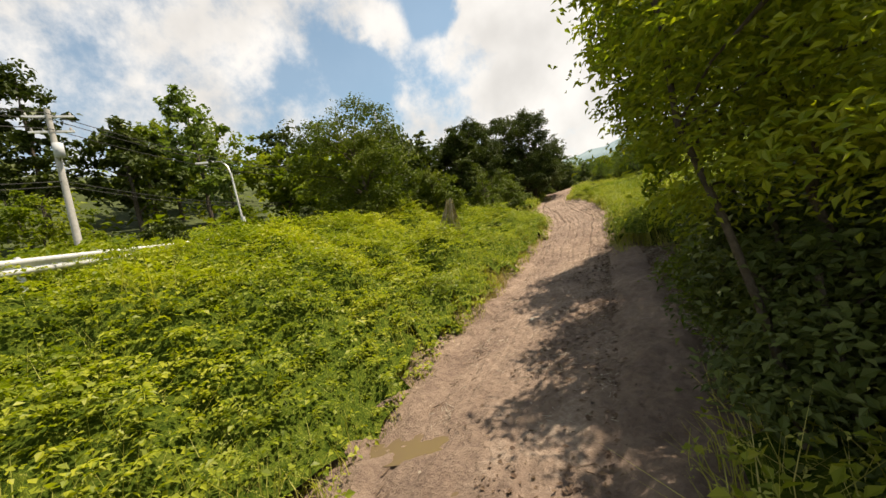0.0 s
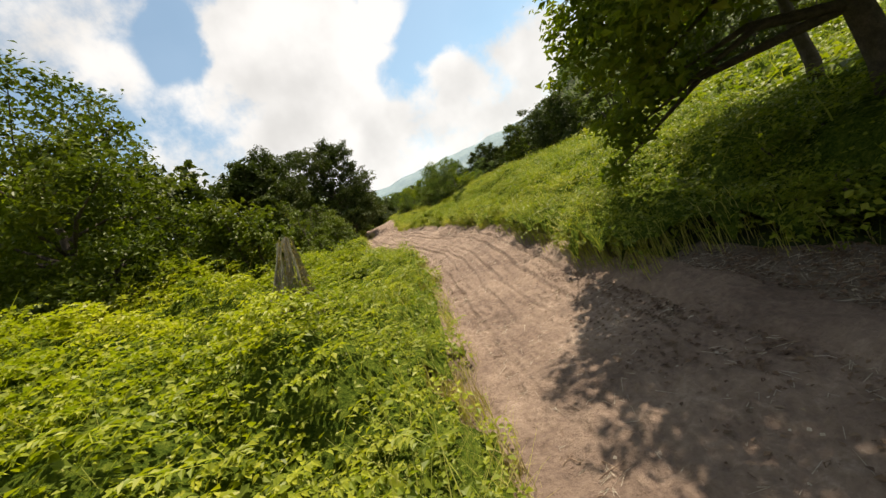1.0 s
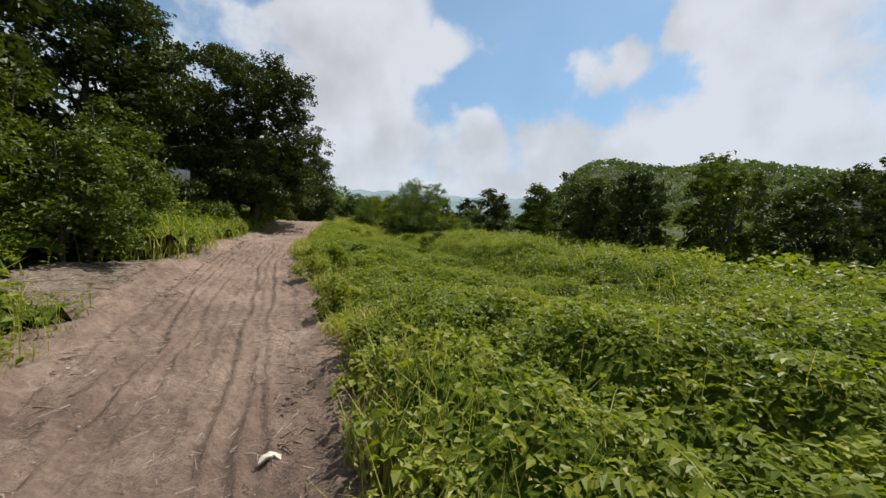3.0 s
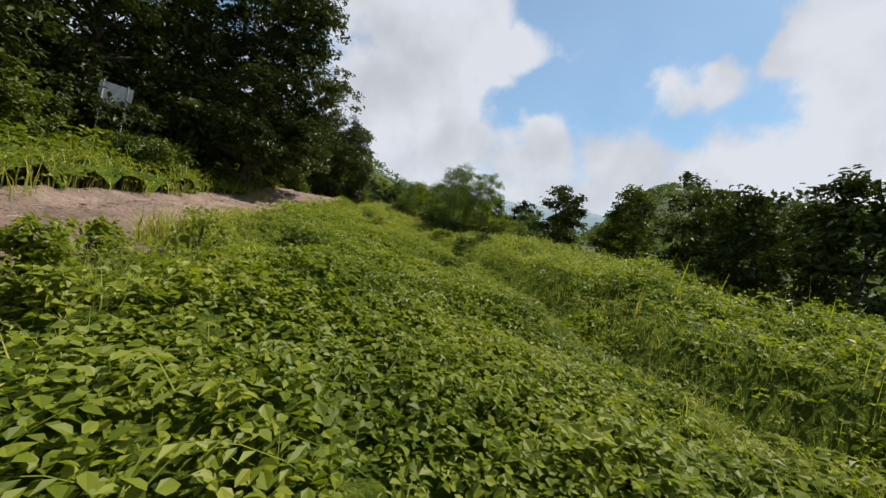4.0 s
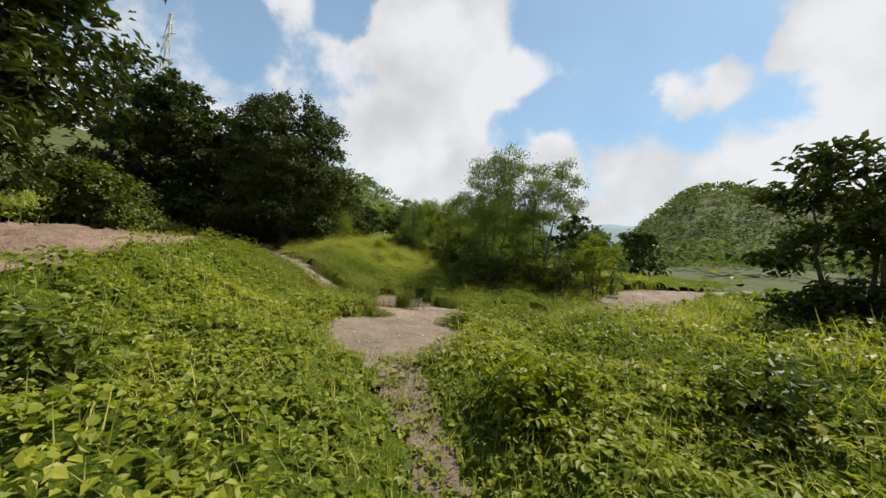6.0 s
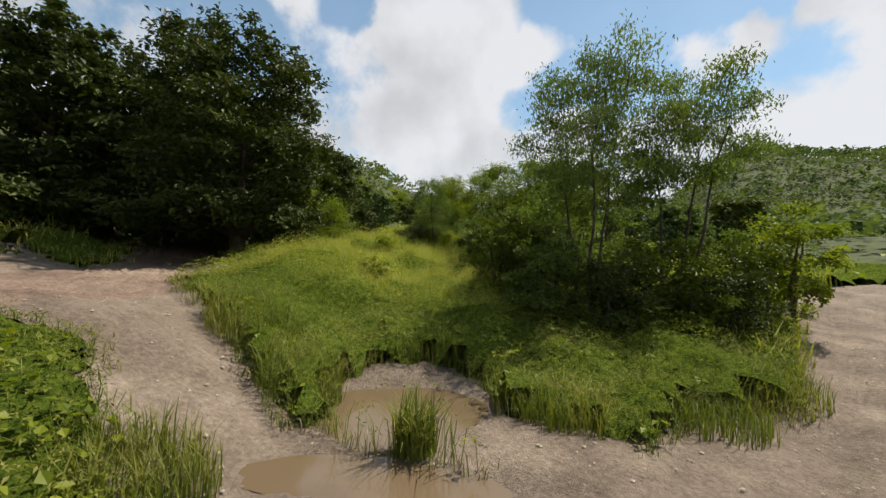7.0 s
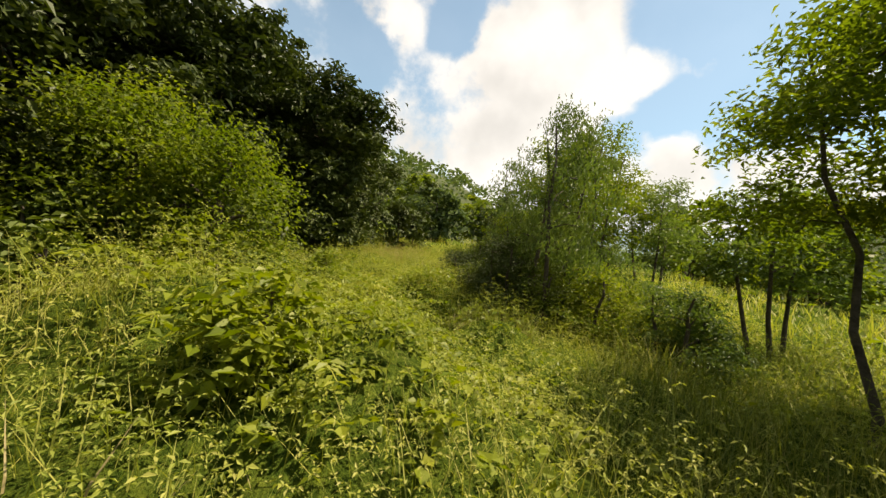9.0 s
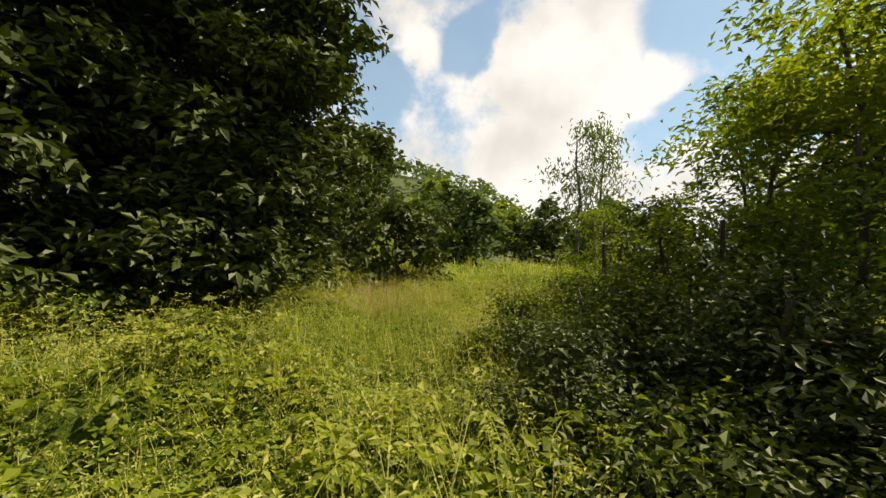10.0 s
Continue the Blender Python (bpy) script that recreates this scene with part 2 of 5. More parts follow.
def poly_distance(x, y, pts):
    """Distance of points to a polyline."""
    best = np.full(np.shape(x), 1e9)
    for (ax, ay), (bx, by) in zip(pts, pts[1:]):
        dx, dy = bx - ax, by - ay
        u = np.clip(((x - ax) * dx + (y - ay) * dy) / (dx * dx + dy * dy), 0, 1)
        best = np.minimum(best, np.hypot(x - ax - u * dx, y - ay - u * dy))
    return best


def smooth(a, b, v):
    u = np.clip((v - a) / (b - a), 0, 1)
    return u * u * (3 - 2 * u)


RISE_Y = [-60, 0, 6, 14, 21, 28, 35, 47, 54, 62, 67, 72, 78, 84, 92, 104, 130, 200, 300]
RISE_Z = [-3, 0.2, 0.85, 1.75, 2.95, 3.95, 4.9, 6.3, 6.75, 6.55, 7.35, 8.1, 8.5, 9.3, 10.5, 12.2, 13, 13, 12]


def wave(x, y, seed=0.0):
    """Smooth uneven ground, about -1 to 1."""
    return (np.sin(x * 0.91 + seed) * np.cos(y * 0.77 - seed * 1.7) + 0.6 * np.sin(x * 1.9 - y * 1.3 + seed * 2.1)
            + 0.45 * np.sin(x * 0.43 + y * 0.51 + seed) + 0.35 * np.cos(x * 3.3 + y * 2.7 - seed)) / 2.0


def azimuth_bump(az, centre, width):
    return np.exp(-((az - centre) / width) ** 2)


def hills(x, y):
    """The wooded hills round the valley, seen from the field."""
    r, az = np.hypot(x, y - 42), np.degrees(np.arctan2(x, y - 42))
    e = (12.8 - 1.8 * smooth(42, 55, az)) * smooth(11, 34, az) * smooth(110, 72, az) + 3.2 * azimuth_bump(az, 31, 8) + 1.2 * azimuth_bump(az, 48, 6) - 2.6 * azimuth_bump(az, 67, 12)
    z = np.maximum(0, np.tan(np.radians(e)) * 330 - 12) * (smooth(120, 370, r) + (smooth(70, 330, r) ** 1.2 - smooth(120, 370, r)) * smooth(42, 55, az)) * smooth(1500, 700, r)
    z = z + 1.6 * smooth(18, 60, r) * smooth(20, 40, az) * smooth(120, 90, az)
    z = z + 17 * smooth(80, 12, np.hypot(x + 64, y - 174)) + 4 * smooth(55, 8, np.hypot(x + 26, y - 180))
    z = z + 7.8 * smooth(75, 15, np.hypot(x - 140, y - 82))
    z = z + 9 * smooth(22, 90, -x) * smooth(160, 60, np.abs(y - 30)) + 3.5 * smooth(25, 36, -x) * smooth(70, 30, np.abs(y - 12))
    z = z + 8.5 * smooth(37, 60, -x) * smooth(110, 50, np.abs(y - 15))
    return z


def ground(x, y):
    """Height of the bare ground."""
    x, y = np.asarray(x, float), np.asarray(y, float)
    z = np.interp(y, RISE_Y, RISE_Z)
    left = np.maximum(0, np.interp(y, [-30, 2, 12, 21, 29, 41.7, 54, 66], [-3.1, -3.9, -4.4, -4.7, -7.4, -9.9, -11.4, -14.5]) - x)
    steep = np.interp(y, [-20, 5, 16, 26, 36, 50, 70], [0.58, 0.56, 0.45, 0.24, 0.20, 0.22, 0.12])
    z = z + steep * np.minimum(left, 5.5) + 0.16 * np.clip(left - 5.5, 0, 18)
    right = x - np.interp(y, [0, 15, 35, 50, 60, 90], [1.5, 1, -3, -6, -4, -6])
    z = z - 0.5 * smooth(0, 5, right) * smooth(24, 34, y) * smooth(54, 46, y)
    z = z + 0.5 * smooth(0.5, 3.5, right) * smooth(22, 12, y)
    z = z - 0.34 * smooth(0.8, 0.25, poly_distance(x, y, OLDTRACK)) * smooth(54, 48, y)
    z = z + 0.5 * smooth(3.5, 1.2, np.hypot(x + 8.2, y - 76)) + 0.35 * smooth(3, 0.6, np.hypot(x + 6.8, y - 67.5))
    z = z + np.interp(y, [49, 57, 61, 66.5, 74], [0, 1.35, 1.5, 0.7, 0.1]) * smooth(-4.6, -8.6, x)
    far = np.hypot(x, y - 40)
    z = z * smooth(900, 250, far) + 0.10 * wave(x * 0.6, y * 0.6) + hills(x, y)
    for px, py, rx, ry, dep in HOLLOWS:
        z = z - dep * smooth(1.35, 0.5, np.hypot((x - px) / rx, (y - py) / ry))
    return z


HOLLOWS = [(-3.45, 3.75, 0.75, 0.40, 0.10), (-3.3, 2.5, 0.7, 0.5, 0.10), (-2.3, 2.6, 0.35, 0.6, 0.08), (-3.6, 61.7, 1.1, 1.2, 0.16), (-3.5, 59.75, 1.3, 0.32, 0.12), (-1.7, 58.1, 0.38, 0.32, 0.09)]


def bare(x, y):
    """1 on the tracks, 0 in the plants."""
    rough = 0.28 * wave(x * 1.7, y * 1.7, 3) + 0.14 * wave(x * 4.5, y * 4.5, 7)
    half = np.interp(y, [-10, 3, 10, 17, 22, 29, 36, 46, 60, 70], [1.9, 1.8, 1.8, 1.5, 1.5, 1.85, 1.85, 1.8, 1.9, 1.6])
    k = smooth(0.35, -0.35, poly_distance(x, y, TRACK) + rough - half)
    side = np.interp(x, [-11, -8, -5, -2, 0.5, 2, 5, 8], [1.3, 0.75, 0.8, 1.7, 1.7, 1.15, 1.25, 1.6])
    k = np.maximum(k, smooth(0.3, -0.3, poly_distance(x, y, SIDE) + 0.7 * rough - side))
    k = np.maximum(k, 0.50 * smooth(0.32, 0.08, poly_distance(x, y, OLDTRACK) + 0.4 * rough) * smooth(49.5, 52.5, y))
    k = np.maximum(k, smooth(1.1, 0.8, np.hypot((x + 2.6) / 1.3, (y - 54.9) / 2.2) + 0.3 * rough))
    k = np.maximum(k, smooth(2.2, 1.6, poly_distance(x, y, BRANCH) + rough))
    k = np.maximum(k, smooth(1.1, 0.85, np.hypot((x + 8.7) / 2.0, (y - 61.3) / 1.5) + 0.2 * rough))
    k = np.maximum(k, smooth(1.1, 0.8, np.hypot((x + 0.3) / 1.5, (y - 8) / 5.0) + 0.3 * rough))
    k = np.maximum(k, smooth(1.1, 0.75, np.hypot((x + 8.0) / 1.7, (y - 32) / 3.2) + 0.3 * rough))
    k = np.maximum(k, smooth(1.1, 0.85, np.hypot((x + 3.6) / 1.25, (y - 61.8) / 1.35) + 0.15 * rough))
    k = np.maximum(k, smooth(1.1, 0.8, np.hypot((x + 2.0) / 1.4, (y - 60.7) / 0.7) + 0.25 * rough))
    return k


def mounds(x, y, cell, seed):
    """Heaped clumps of plants, 0 to 1, on a jittered grid."""
    ix, iy, best = np.floor(x / cell), np.floor(y / cell), np.zeros(np.shape(x))
    for dx in (-1, 0, 1):
        for dy in (-1, 0, 1):
            cx, cy = ix + dx, iy + dy
            r = [np.modf(np.abs(np.sin(cx * 127.1 + cy * 311.7 + seed + 74.3 * k) * 43758.5))[0] for k in range(4)]
            d = np.hypot(x - (cx + 0.5 + 0.8 * (r[0] - 0.5)) * cell, y - (cy + 0.5 + 0.8 * (r[1] - 0.5)) * cell)
            best = np.maximum(best, np.sqrt(np.maximum(0, 1 - (d / (cell * (0.42 + 0.4 * r[2]))) ** 2)) * (0.35 + 0.65 * r[3]))
    return best


def plants(x, y):
    """Height of the low plants over the ground."""
    h = 0.20 + 0.20 * wave(x * 0.8, y * 0.8, 2) + 0.30 * np.abs(wave(x * 1.1, y * 1.1, 4)) + 0.72 * mounds(x, y, 1.9, 3) + 0.34 * mounds(x, y, 0.7, 8)
    h = h + 0.75 * mounds(x, y, 2.7, 21) * smooth(-4.4, -6.2, x) * smooth(26, 18, y)
    h = h * (1 - 0.22 * smooth(55, 60, y)) + 0.25 * smooth(20, 34, y) * smooth(54, 46, y) * smooth(-1, 3, x)
    h = h * (1 - 0.55 * smooth(6.0, 2.5, poly_distance(x, y, FLIGHT)) * smooth(26, 31, y) * smooth(60, 54, y))
    h = h * (1 - 0.5 * smooth(-4.0, -5.5, x) * smooth(52, 55, y) * smooth(63, 60, y))
    h = h * (1 - 0.6 * smooth(4.6, 2.4, poly_distance(x, y, TRACK)) * smooth(56, 60, y))
    return np.maximum(0.04, h * (1 - bare(x, y)) * (0.25 + 0.75 * smooth(0.3, 1.5, poly_distance(x, y, OLDTRACK))))


def mesh_from(name, verts, faces, mats, smooth_faces=False, face_mats=None):
    me = bpy.data.meshes.new(name)
    verts = np.asarray(verts, np.float32)
    faces = np.asarray(faces, np.int32)
    me.vertices.add(len(verts))
    me.vertices.foreach_set("co", verts.ravel())
    k = faces.shape[1]
    me.loops.add(faces.size)
    me.loops.foreach_set("vertex_index", faces.ravel())
    me.polygons.add(len(faces))
    me.polygons.foreach_set("loop_start", np.arange(0, faces.size, k, dtype=np.int32))
    if face_mats is not None:
        me.polygons.foreach_set("material_index", np.asarray(face_mats, np.int32))
    me.polygons.foreach_set("use_smooth", np.full(len(faces), smooth_faces))
    for m in mats:
        me.materials.append(m)
    me.update(calc_edges=True)
    return me


def grid_mesh(name, xs, ys, zfun, mats, keep=None):
    X, Y = np.meshgrid(xs, ys)
    V = np.stack([X, Y, zfun(X, Y)], -1).reshape(-1, 3)
    nx, ny = len(xs), len(ys)
    i = np.arange(nx * ny).reshape(ny, nx)
    Fq = np.stack([i[:-1, :-1], i[:-1, 1:], i[1:, 1:], i[1:, :-1]], -1).reshape(-1, 4)
    if keep is not None:
        c = V[Fq].mean(1)
        Fq = Fq[keep(c[:, 0], c[:, 1])]
        used = np.unique(Fq)
        remap = np.full(len(V), -1)
        remap[used] = np.arange(len(used))
        V, Fq = V[used], remap[Fq]
    return mesh_from(name, V, Fq, mats, True)


def spread(lo, hi, fine_lo, fine_hi, step, grow=1.25):
    a = list(np.arange(fine_lo, fine_hi + step / 2, step))
    s, p = step, fine_lo
    while p > lo:
        s *= grow
        p -= s
        a.insert(0, p)
    s, p = step, fine_hi
    while p < hi:
        s *= grow
        p += s
        a.append(p)
    return np.array(a)


# ---------------------------------------------------------------- ground
gx, gy = spread(-2600, 2600, -28, 26, 0.8, 1.1), spread(-2600, 2800, -12, 104, 0.8, 1.1)
land = tagged(new("ground", grid_mesh("ground", gx, gy, lambda x, y: ground(x, y) - 0.28 * smooth(0.1, 0.6, bare(x, y)) - 0.05, [M_SOIL])), "dark soil under the hillside plants, coloured green for gaps and far grass", "ground", kind="structure")


def lane(x, y, pts):
    """Signed offset to the right of a polyline, and metres along it."""
    best, off, along, run = np.full(np.shape(x), 1e9), np.zeros(np.shape(x)), np.zeros(np.shape(x)), 0.0
    for (ax, ay), (bx, by) in zip(pts, pts[1:]):
        dx, dy = bx - ax, by - ay
        ln = math.hypot(dx, dy)
        u = np.clip(((x - ax) * dx + (y - ay) * dy) / (ln * ln), 0, 1)
        d = np.hypot(x - ax - u * dx, y - ay - u * dy)
        s = ((x - ax) * dy - (y - ay) * dx) / ln
        near = d < best
        best, off, along = np.where(near, d, best), np.where(near, s, off), np.where(near, run + u * ln, along)
        run += ln
    return off, along


RUTS = ((-1.32, 0.05, 0.06), (-1.02, 0.07, 0.055), (-0.76, 0.085, 0.055), (-0.50, 0.06, 0.045), (-0.20, 0.05, 0.04), (0.10, 0.06, 0.045), (0.36, 0.075, 0.05), (0.64, 0.09, 0.055), (0.90, 0.075, 0.05), (1.24, 0.06, 0.06))


def track_relief(x, y, off, along):
    z = ground(x, y) + 0.035
    ahead = smooth(10, 20, y) * 0.7 + 0.3
    for c, depth, w in RUTS:
        c2 = c + 0.09 * np.sin(along * 0.21 + c * 5) + 0.03 * np.sin(along * 0.9 + c * 9) + 0.02 * np.sin(along * 2.9 + c * 31) + 0.05 * wave(x * 2.1, y * 2.1, 3 + c)
        tread = 0.72 + 0.40 * np.sin(along * 19.0 + 4 * c) * smooth(0.0, 0.5, np.sin(along * 0.21 + c * 7))
        depth = depth * (0.40 + 0.75 * smooth(-0.7, 0.7, np.sin(along * 0.16 + c * 11) + 0.5 * np.sin(along * 0.55 + c * 4)))
        z = z - ahead * depth * np.exp(-((off - c2) / w) ** 2) * tread + ahead * 0.45 * depth * np.exp(-((off - c2 - 1.9 * w) / (w * 0.7)) ** 2)
    z = z - 0.16 * smooth(2.1, 2.5, np.abs(off))
    z = z + 0.020 * wave(x * 5.5, y * 5.5, 6) + 0.018 * wave(x * 12, y * 12, 8) + 0.010 * wave(x * 29, y * 27, 5)
    meeting = smooth(2.2, 4.6, np.minimum(poly_distance(x, y, SIDE), poly_distance(x, y, BRANCH)))
    return z + 0.028 * mounds(x, y, 0.13, 12) + 0.055 * mounds(x, y, 0.26, 5) * (0.4 + 0.6 * smooth(-0.2, 0.6, wave(x * 1.3, y * 1.3, 17))) + meeting * 0.09 * smooth(1.25, 1.7, np.abs(off)) * (1 + 0.7 * wave(x * 4, y * 4, 9))


def centre_line(pts, step):
    """Points and right-hand normals along a smoothed polyline."""
    p = np.array(pts, float)
    d = np.r_[0, np.cumsum(np.hypot(*np.diff(p, axis=0).T))]
    t = np.arange(0, d[-1], step)
    q = np.stack([np.interp(t, d, p[:, 0]), np.interp(t, d, p[:, 1])], 1)
    k = int(2.5 / step)
    pad = np.concatenate([np.repeat(q[:1], k, 0), q, np.repeat(q[-1:], k, 0)])
    q = np.stack([np.convolve(pad[:, i], np.ones(2 * k + 1) / (2 * k + 1), "valid") for i in (0, 1)], 1)
    v = np.gradient(q, axis=0)
    v /= np.linalg.norm(v, axis=1, keepdims=True)
    return q, np.stack([v[:, 1], -v[:, 0]], 1), t


def track_mesh():
    q, nrm, t = centre_line(TRACK, 0.09)
    keep = (q[:, 1] > -11) & (q[:, 1] < 76)
    q, nrm, t = q[keep], nrm[keep], t[keep]
    o = np.arange(-2.5, 2.51, 0.042)
    X = q[:, None, 0] + nrm[:, None, 0] * o
    Y = q[:, None, 1] + nrm[:, None, 1] * o
    Z = track_relief(X, Y, np.broadcast_to(o, X.shape), np.broadcast_to(t[:, None], X.shape))
    V = np.stack([X, Y, Z], -1).reshape(-1, 3)
    i = np.arange(X.size).reshape(X.shape)
    F = np.stack([i[:-1, :-1], i[:-1, 1:], i[1:, 1:], i[1:, :-1]], -1).reshape(-1, 4)
    return mesh_from("dirt_road", V, F, [M_DIRT], True)


tagged(new("dirt_road", track_mesh()), "bare brown earth track with tyre ruts across the field", "dirt road", kind="structure")
tagged(new("dirt_road", grid_mesh("dirt_road", np.arange(-26, 20, 0.13), np.arange(-2, 78, 0.13), lambda x, y: ground(x, y) + 0.028 + 0.022 * wave(x * 5.5, y * 5.5, 6) + 0.016 * wave(x * 12, y * 12, 8) - 0.05 * np.exp(-((poly_distance(x, y, SIDE) - 0.6) / 0.12) ** 2),
                                  [M_GRAVEL], lambda x, y: (bare(x, y) > 0.02) & (poly_distance(x, y, TRACK) > 1.6))), "muddy side track with a wide bare junction", "dirt road", kind="structure")


# ---------------------------------------------------------------- leaves
rng = np.random.default_rng(7)


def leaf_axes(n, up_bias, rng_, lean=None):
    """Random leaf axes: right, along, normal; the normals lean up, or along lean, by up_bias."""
    nrm = rng_.normal(size=(n, 3))
    nrm /= np.linalg.norm(nrm, axis=1, keepdims=True)
    nrm[:, 2] = np.abs(nrm[:, 2])
    nrm = nrm * (1 - up_bias) + (np.array([0, 0, 1.0]) if lean is None else lean) * up_bias
    nrm /= np.linalg.norm(nrm, axis=1, keepdims=True)
    a = rng_.normal(size=(n, 3))
    along = a - (a * nrm).sum(1, keepdims=True) * nrm
    along /= np.linalg.norm(along, axis=1, keepdims=True)
    return np.cross(along, nrm), along, nrm


def broad_leaves(centres, sizes, up_bias, rng_, axis, width=0.85):
    """Broad pointed leaflets, cupped along the midrib: 6 points and 4 triangles each."""
    n = len(centres)
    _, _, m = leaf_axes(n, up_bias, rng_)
    a = axis / np.linalg.norm(axis, axis=1, keepdims=True)
    r = np.cross(a, m)
    r /= np.linalg.norm(r, axis=1, keepdims=True) + 1e-9
    m = np.cross(r, a)
    s = sizes[:, None]
    w = width * 0.5 * s
    base, tip = centres - a * s * 0.45, centres + a * s * 0.55 - m * s * 0.16
    V = np.stack([base, centres - a * s * 0.2 + r * w * 0.85 + m * s * 0.06, centres + a * s * 0.15 + r * w * 0.8 + m * s * 0.05, tip,
                  centres + a * s * 0.15 - r * w * 0.8 + m * s * 0.05, centres - a * s * 0.2 - r * w * 0.85 + m * s * 0.06], 1).reshape(-1, 3)
    i = np.arange(n)[:, None] * 6
    F = np.concatenate([np.concatenate([i + a0, i + b0, i + c0], 1) for a0, b0, c0 in ((0, 1, 2), (0, 2, 3), (0, 3, 4), (0, 4, 5))])
    return V, F


def leaves(centres, sizes, up_bias, rng_, width=0.62, fold=0.16, droop=0.0, axis=None, lean=None):
    """Pointed, folded leaves: 4 points and 2 triangles each, as quads folded on the midrib."""
    n = len(centres)
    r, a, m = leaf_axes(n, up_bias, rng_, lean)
    if axis is not None:
        a = axis / np.linalg.norm(axis, axis=1, keepdims=True)
        r = np.cross(a, m)
        r /= np.linalg.norm(r, axis=1, keepdims=True) + 1e-9
        m = np.cross(r, a)
    s = sizes[:, None]
    tip = centres + a * s * 0.5 - m * s * droop
    base = centres - a * s * 0.5
    lf = centres - r * s * width * 0.5 + m * s * fold - a * s * 0.08
    rt = centres + r * s * width * 0.5 + m * s * fold - a * s * 0.08
    V = np.stack([base, rt, tip, lf], 1).reshape(-1, 3)
    i = np.arange(n)[:, None] * 4
    F = np.concatenate([np.concatenate([i, i + 1, i + 2], 1), np.concatenate([i, i + 2, i + 3], 1)])
    return V, F


def blades(feet, heights, rng_, width=0.014, bend=0.45):
    """Grass blades: 5 points and 3 triangles each."""
    n = len(feet)
    ang = rng_.uniform(0, 2 * math.pi, n)
    d = np.stack([np.cos(ang), np.sin(ang), np.zeros(n)], 1)
    w = np.stack([-np.sin(ang), np.cos(ang), np.zeros(n)], 1) * (width * (0.6 + rng_.random(n)))[:, None]
    h = heights[:, None]
    up = np.array([0, 0, 1.0])
    b = (bend * (0.3 + rng_.random(n)))[:, None]
    mid = feet + up * h * 0.55 + d * h * b * 0.25
    tip = feet + up * h * (1 - 0.25 * b) + d * h * b
    V = np.stack([feet - w, feet + w, mid + w * 0.8, mid - w * 0.8, tip], 1).reshape(-1, 3)
    i = np.arange(n)[:, None] * 5
    F = np.concatenate([np.concatenate([i, i + 1, i + 2], 1), np.concatenate([i, i + 2, i + 3], 1), np.concatenate([i + 3, i + 2, i + 4], 1)])
    return V, F


def join(parts):
    vs, fs, n = [], [], 0
    for v, f in parts:
        vs.append(v)
        fs.append(f + n)
        n += len(v)
    return np.concatenate(vs), np.concatenate(fs)



def scatter(n, x0, x1, y0, y1, rng_):
    return rng_.uniform(x0, x1, n), rng_.uniform(y0, y1, n)


def grassy(x, y):
    """Share of grass against broad leaves, 0 to 1."""
    edge = smooth(1.9, 0.3, np.abs(poly_distance(x, y, TRACK) - 2.0))
    g = 0.65 * edge + 0.85 * smooth(2.2, 0.5, poly_distance(x, y, OLDTRACK))
    g = np.maximum(g, smooth(54, 58, y) * (0.80 + 0.3 * wave(x * 0.5, y * 0.5, 11)))
    g = np.maximum(g, 0.4 * smooth(0.2, 0.9, wave(x * 0.35, y * 0.35, 13)))
    g = np.maximum(g, 0.5 * smooth(41, 46, y) * smooth(-9, -7, x))
    g = g - 0.9 * smooth(3.2, 1.2, np.hypot(x + 9.3, (y - 78.2) * 0.9)) - 0.5 * smooth(3.0, 1.0, np.hypot(x + 6.8, y - 77))
    return np.clip(g, 0.08, 1)


def vine(x, y):
    """Share of the broad-leaved vine: over the field, and in patches of the far meadow."""
    patch = np.maximum(smooth(3.8, 1.6, np.hypot(x + 10.0, (y - 80.0) * 0.8)), 0.7 * smooth(3.0, 1.0, np.hypot(x + 7.0, y - 76.5)))
    patch = np.maximum(patch, 0.15 * smooth(0.35, 0.8, wave(x * 0.6, y * 0.6, 19)))
    k = smooth(57, 60.5, y)
    return (1 - 0.85 * grassy(x, y)) * (1 - k) + k * np.clip(patch, 0.02, 0.95)


def undergrowth(name, label, cells, leaf, density, keep, mat, fine=False, weight=vine, rise=0.0, broad=0.78):
    """Creeping broad-leaved plants over a stretch of the field, in sprays of three leaflets."""
    parts = []
    for (x0, x1, y0, y1) in cells:
        n = int(density * (x1 - x0) * (y1 - y0))
        x, y = scatter(n, x0, x1, y0, y1, rng)
        k = keep(x, y)
        x, y = x[k], y[k]
        k = (rng.random(len(x)) < weight(x, y)) & (bare(x, y) < 0.35 + 0.3 * rng.random(len(x)))
        x, y = x[k], y[k]
        n = len(x)
        h = plants(x, y) + rise * rng.random(n) ** 3
        z = ground(x, y) + h * np.where(rng.random(n) < 0.72, rng.uniform(0.86, 1.08, n), rng.uniform(0.25, 0.9, n)) + 0.03
        c = np.stack([x, y, z], 1)
        s = leaf * rng.uniform(0.55, 1.4, n)
        ang = rng.uniform(0, 2 * math.pi, n)
        for q in (0, 2.1, -2.1):
            ax = np.stack([np.cos(ang + q), np.sin(ang + q), rng.normal(-0.12, 0.4, n)], 1)
            cc = c + ax * s[:, None] * 0.55
            s2 = s * (1.0 if q == 0 else 0.88)
            parts.append(broad_leaves(cc, s2, 0.52, rng, ax) if fine else leaves(cc, s2, 0.52, rng, broad, 0.10, 0.12, ax))
    V, F = join(parts)
    return tagged(new(name, mesh_from(name, V, F, [mat])), label, "undergrowth", kind="stuff")


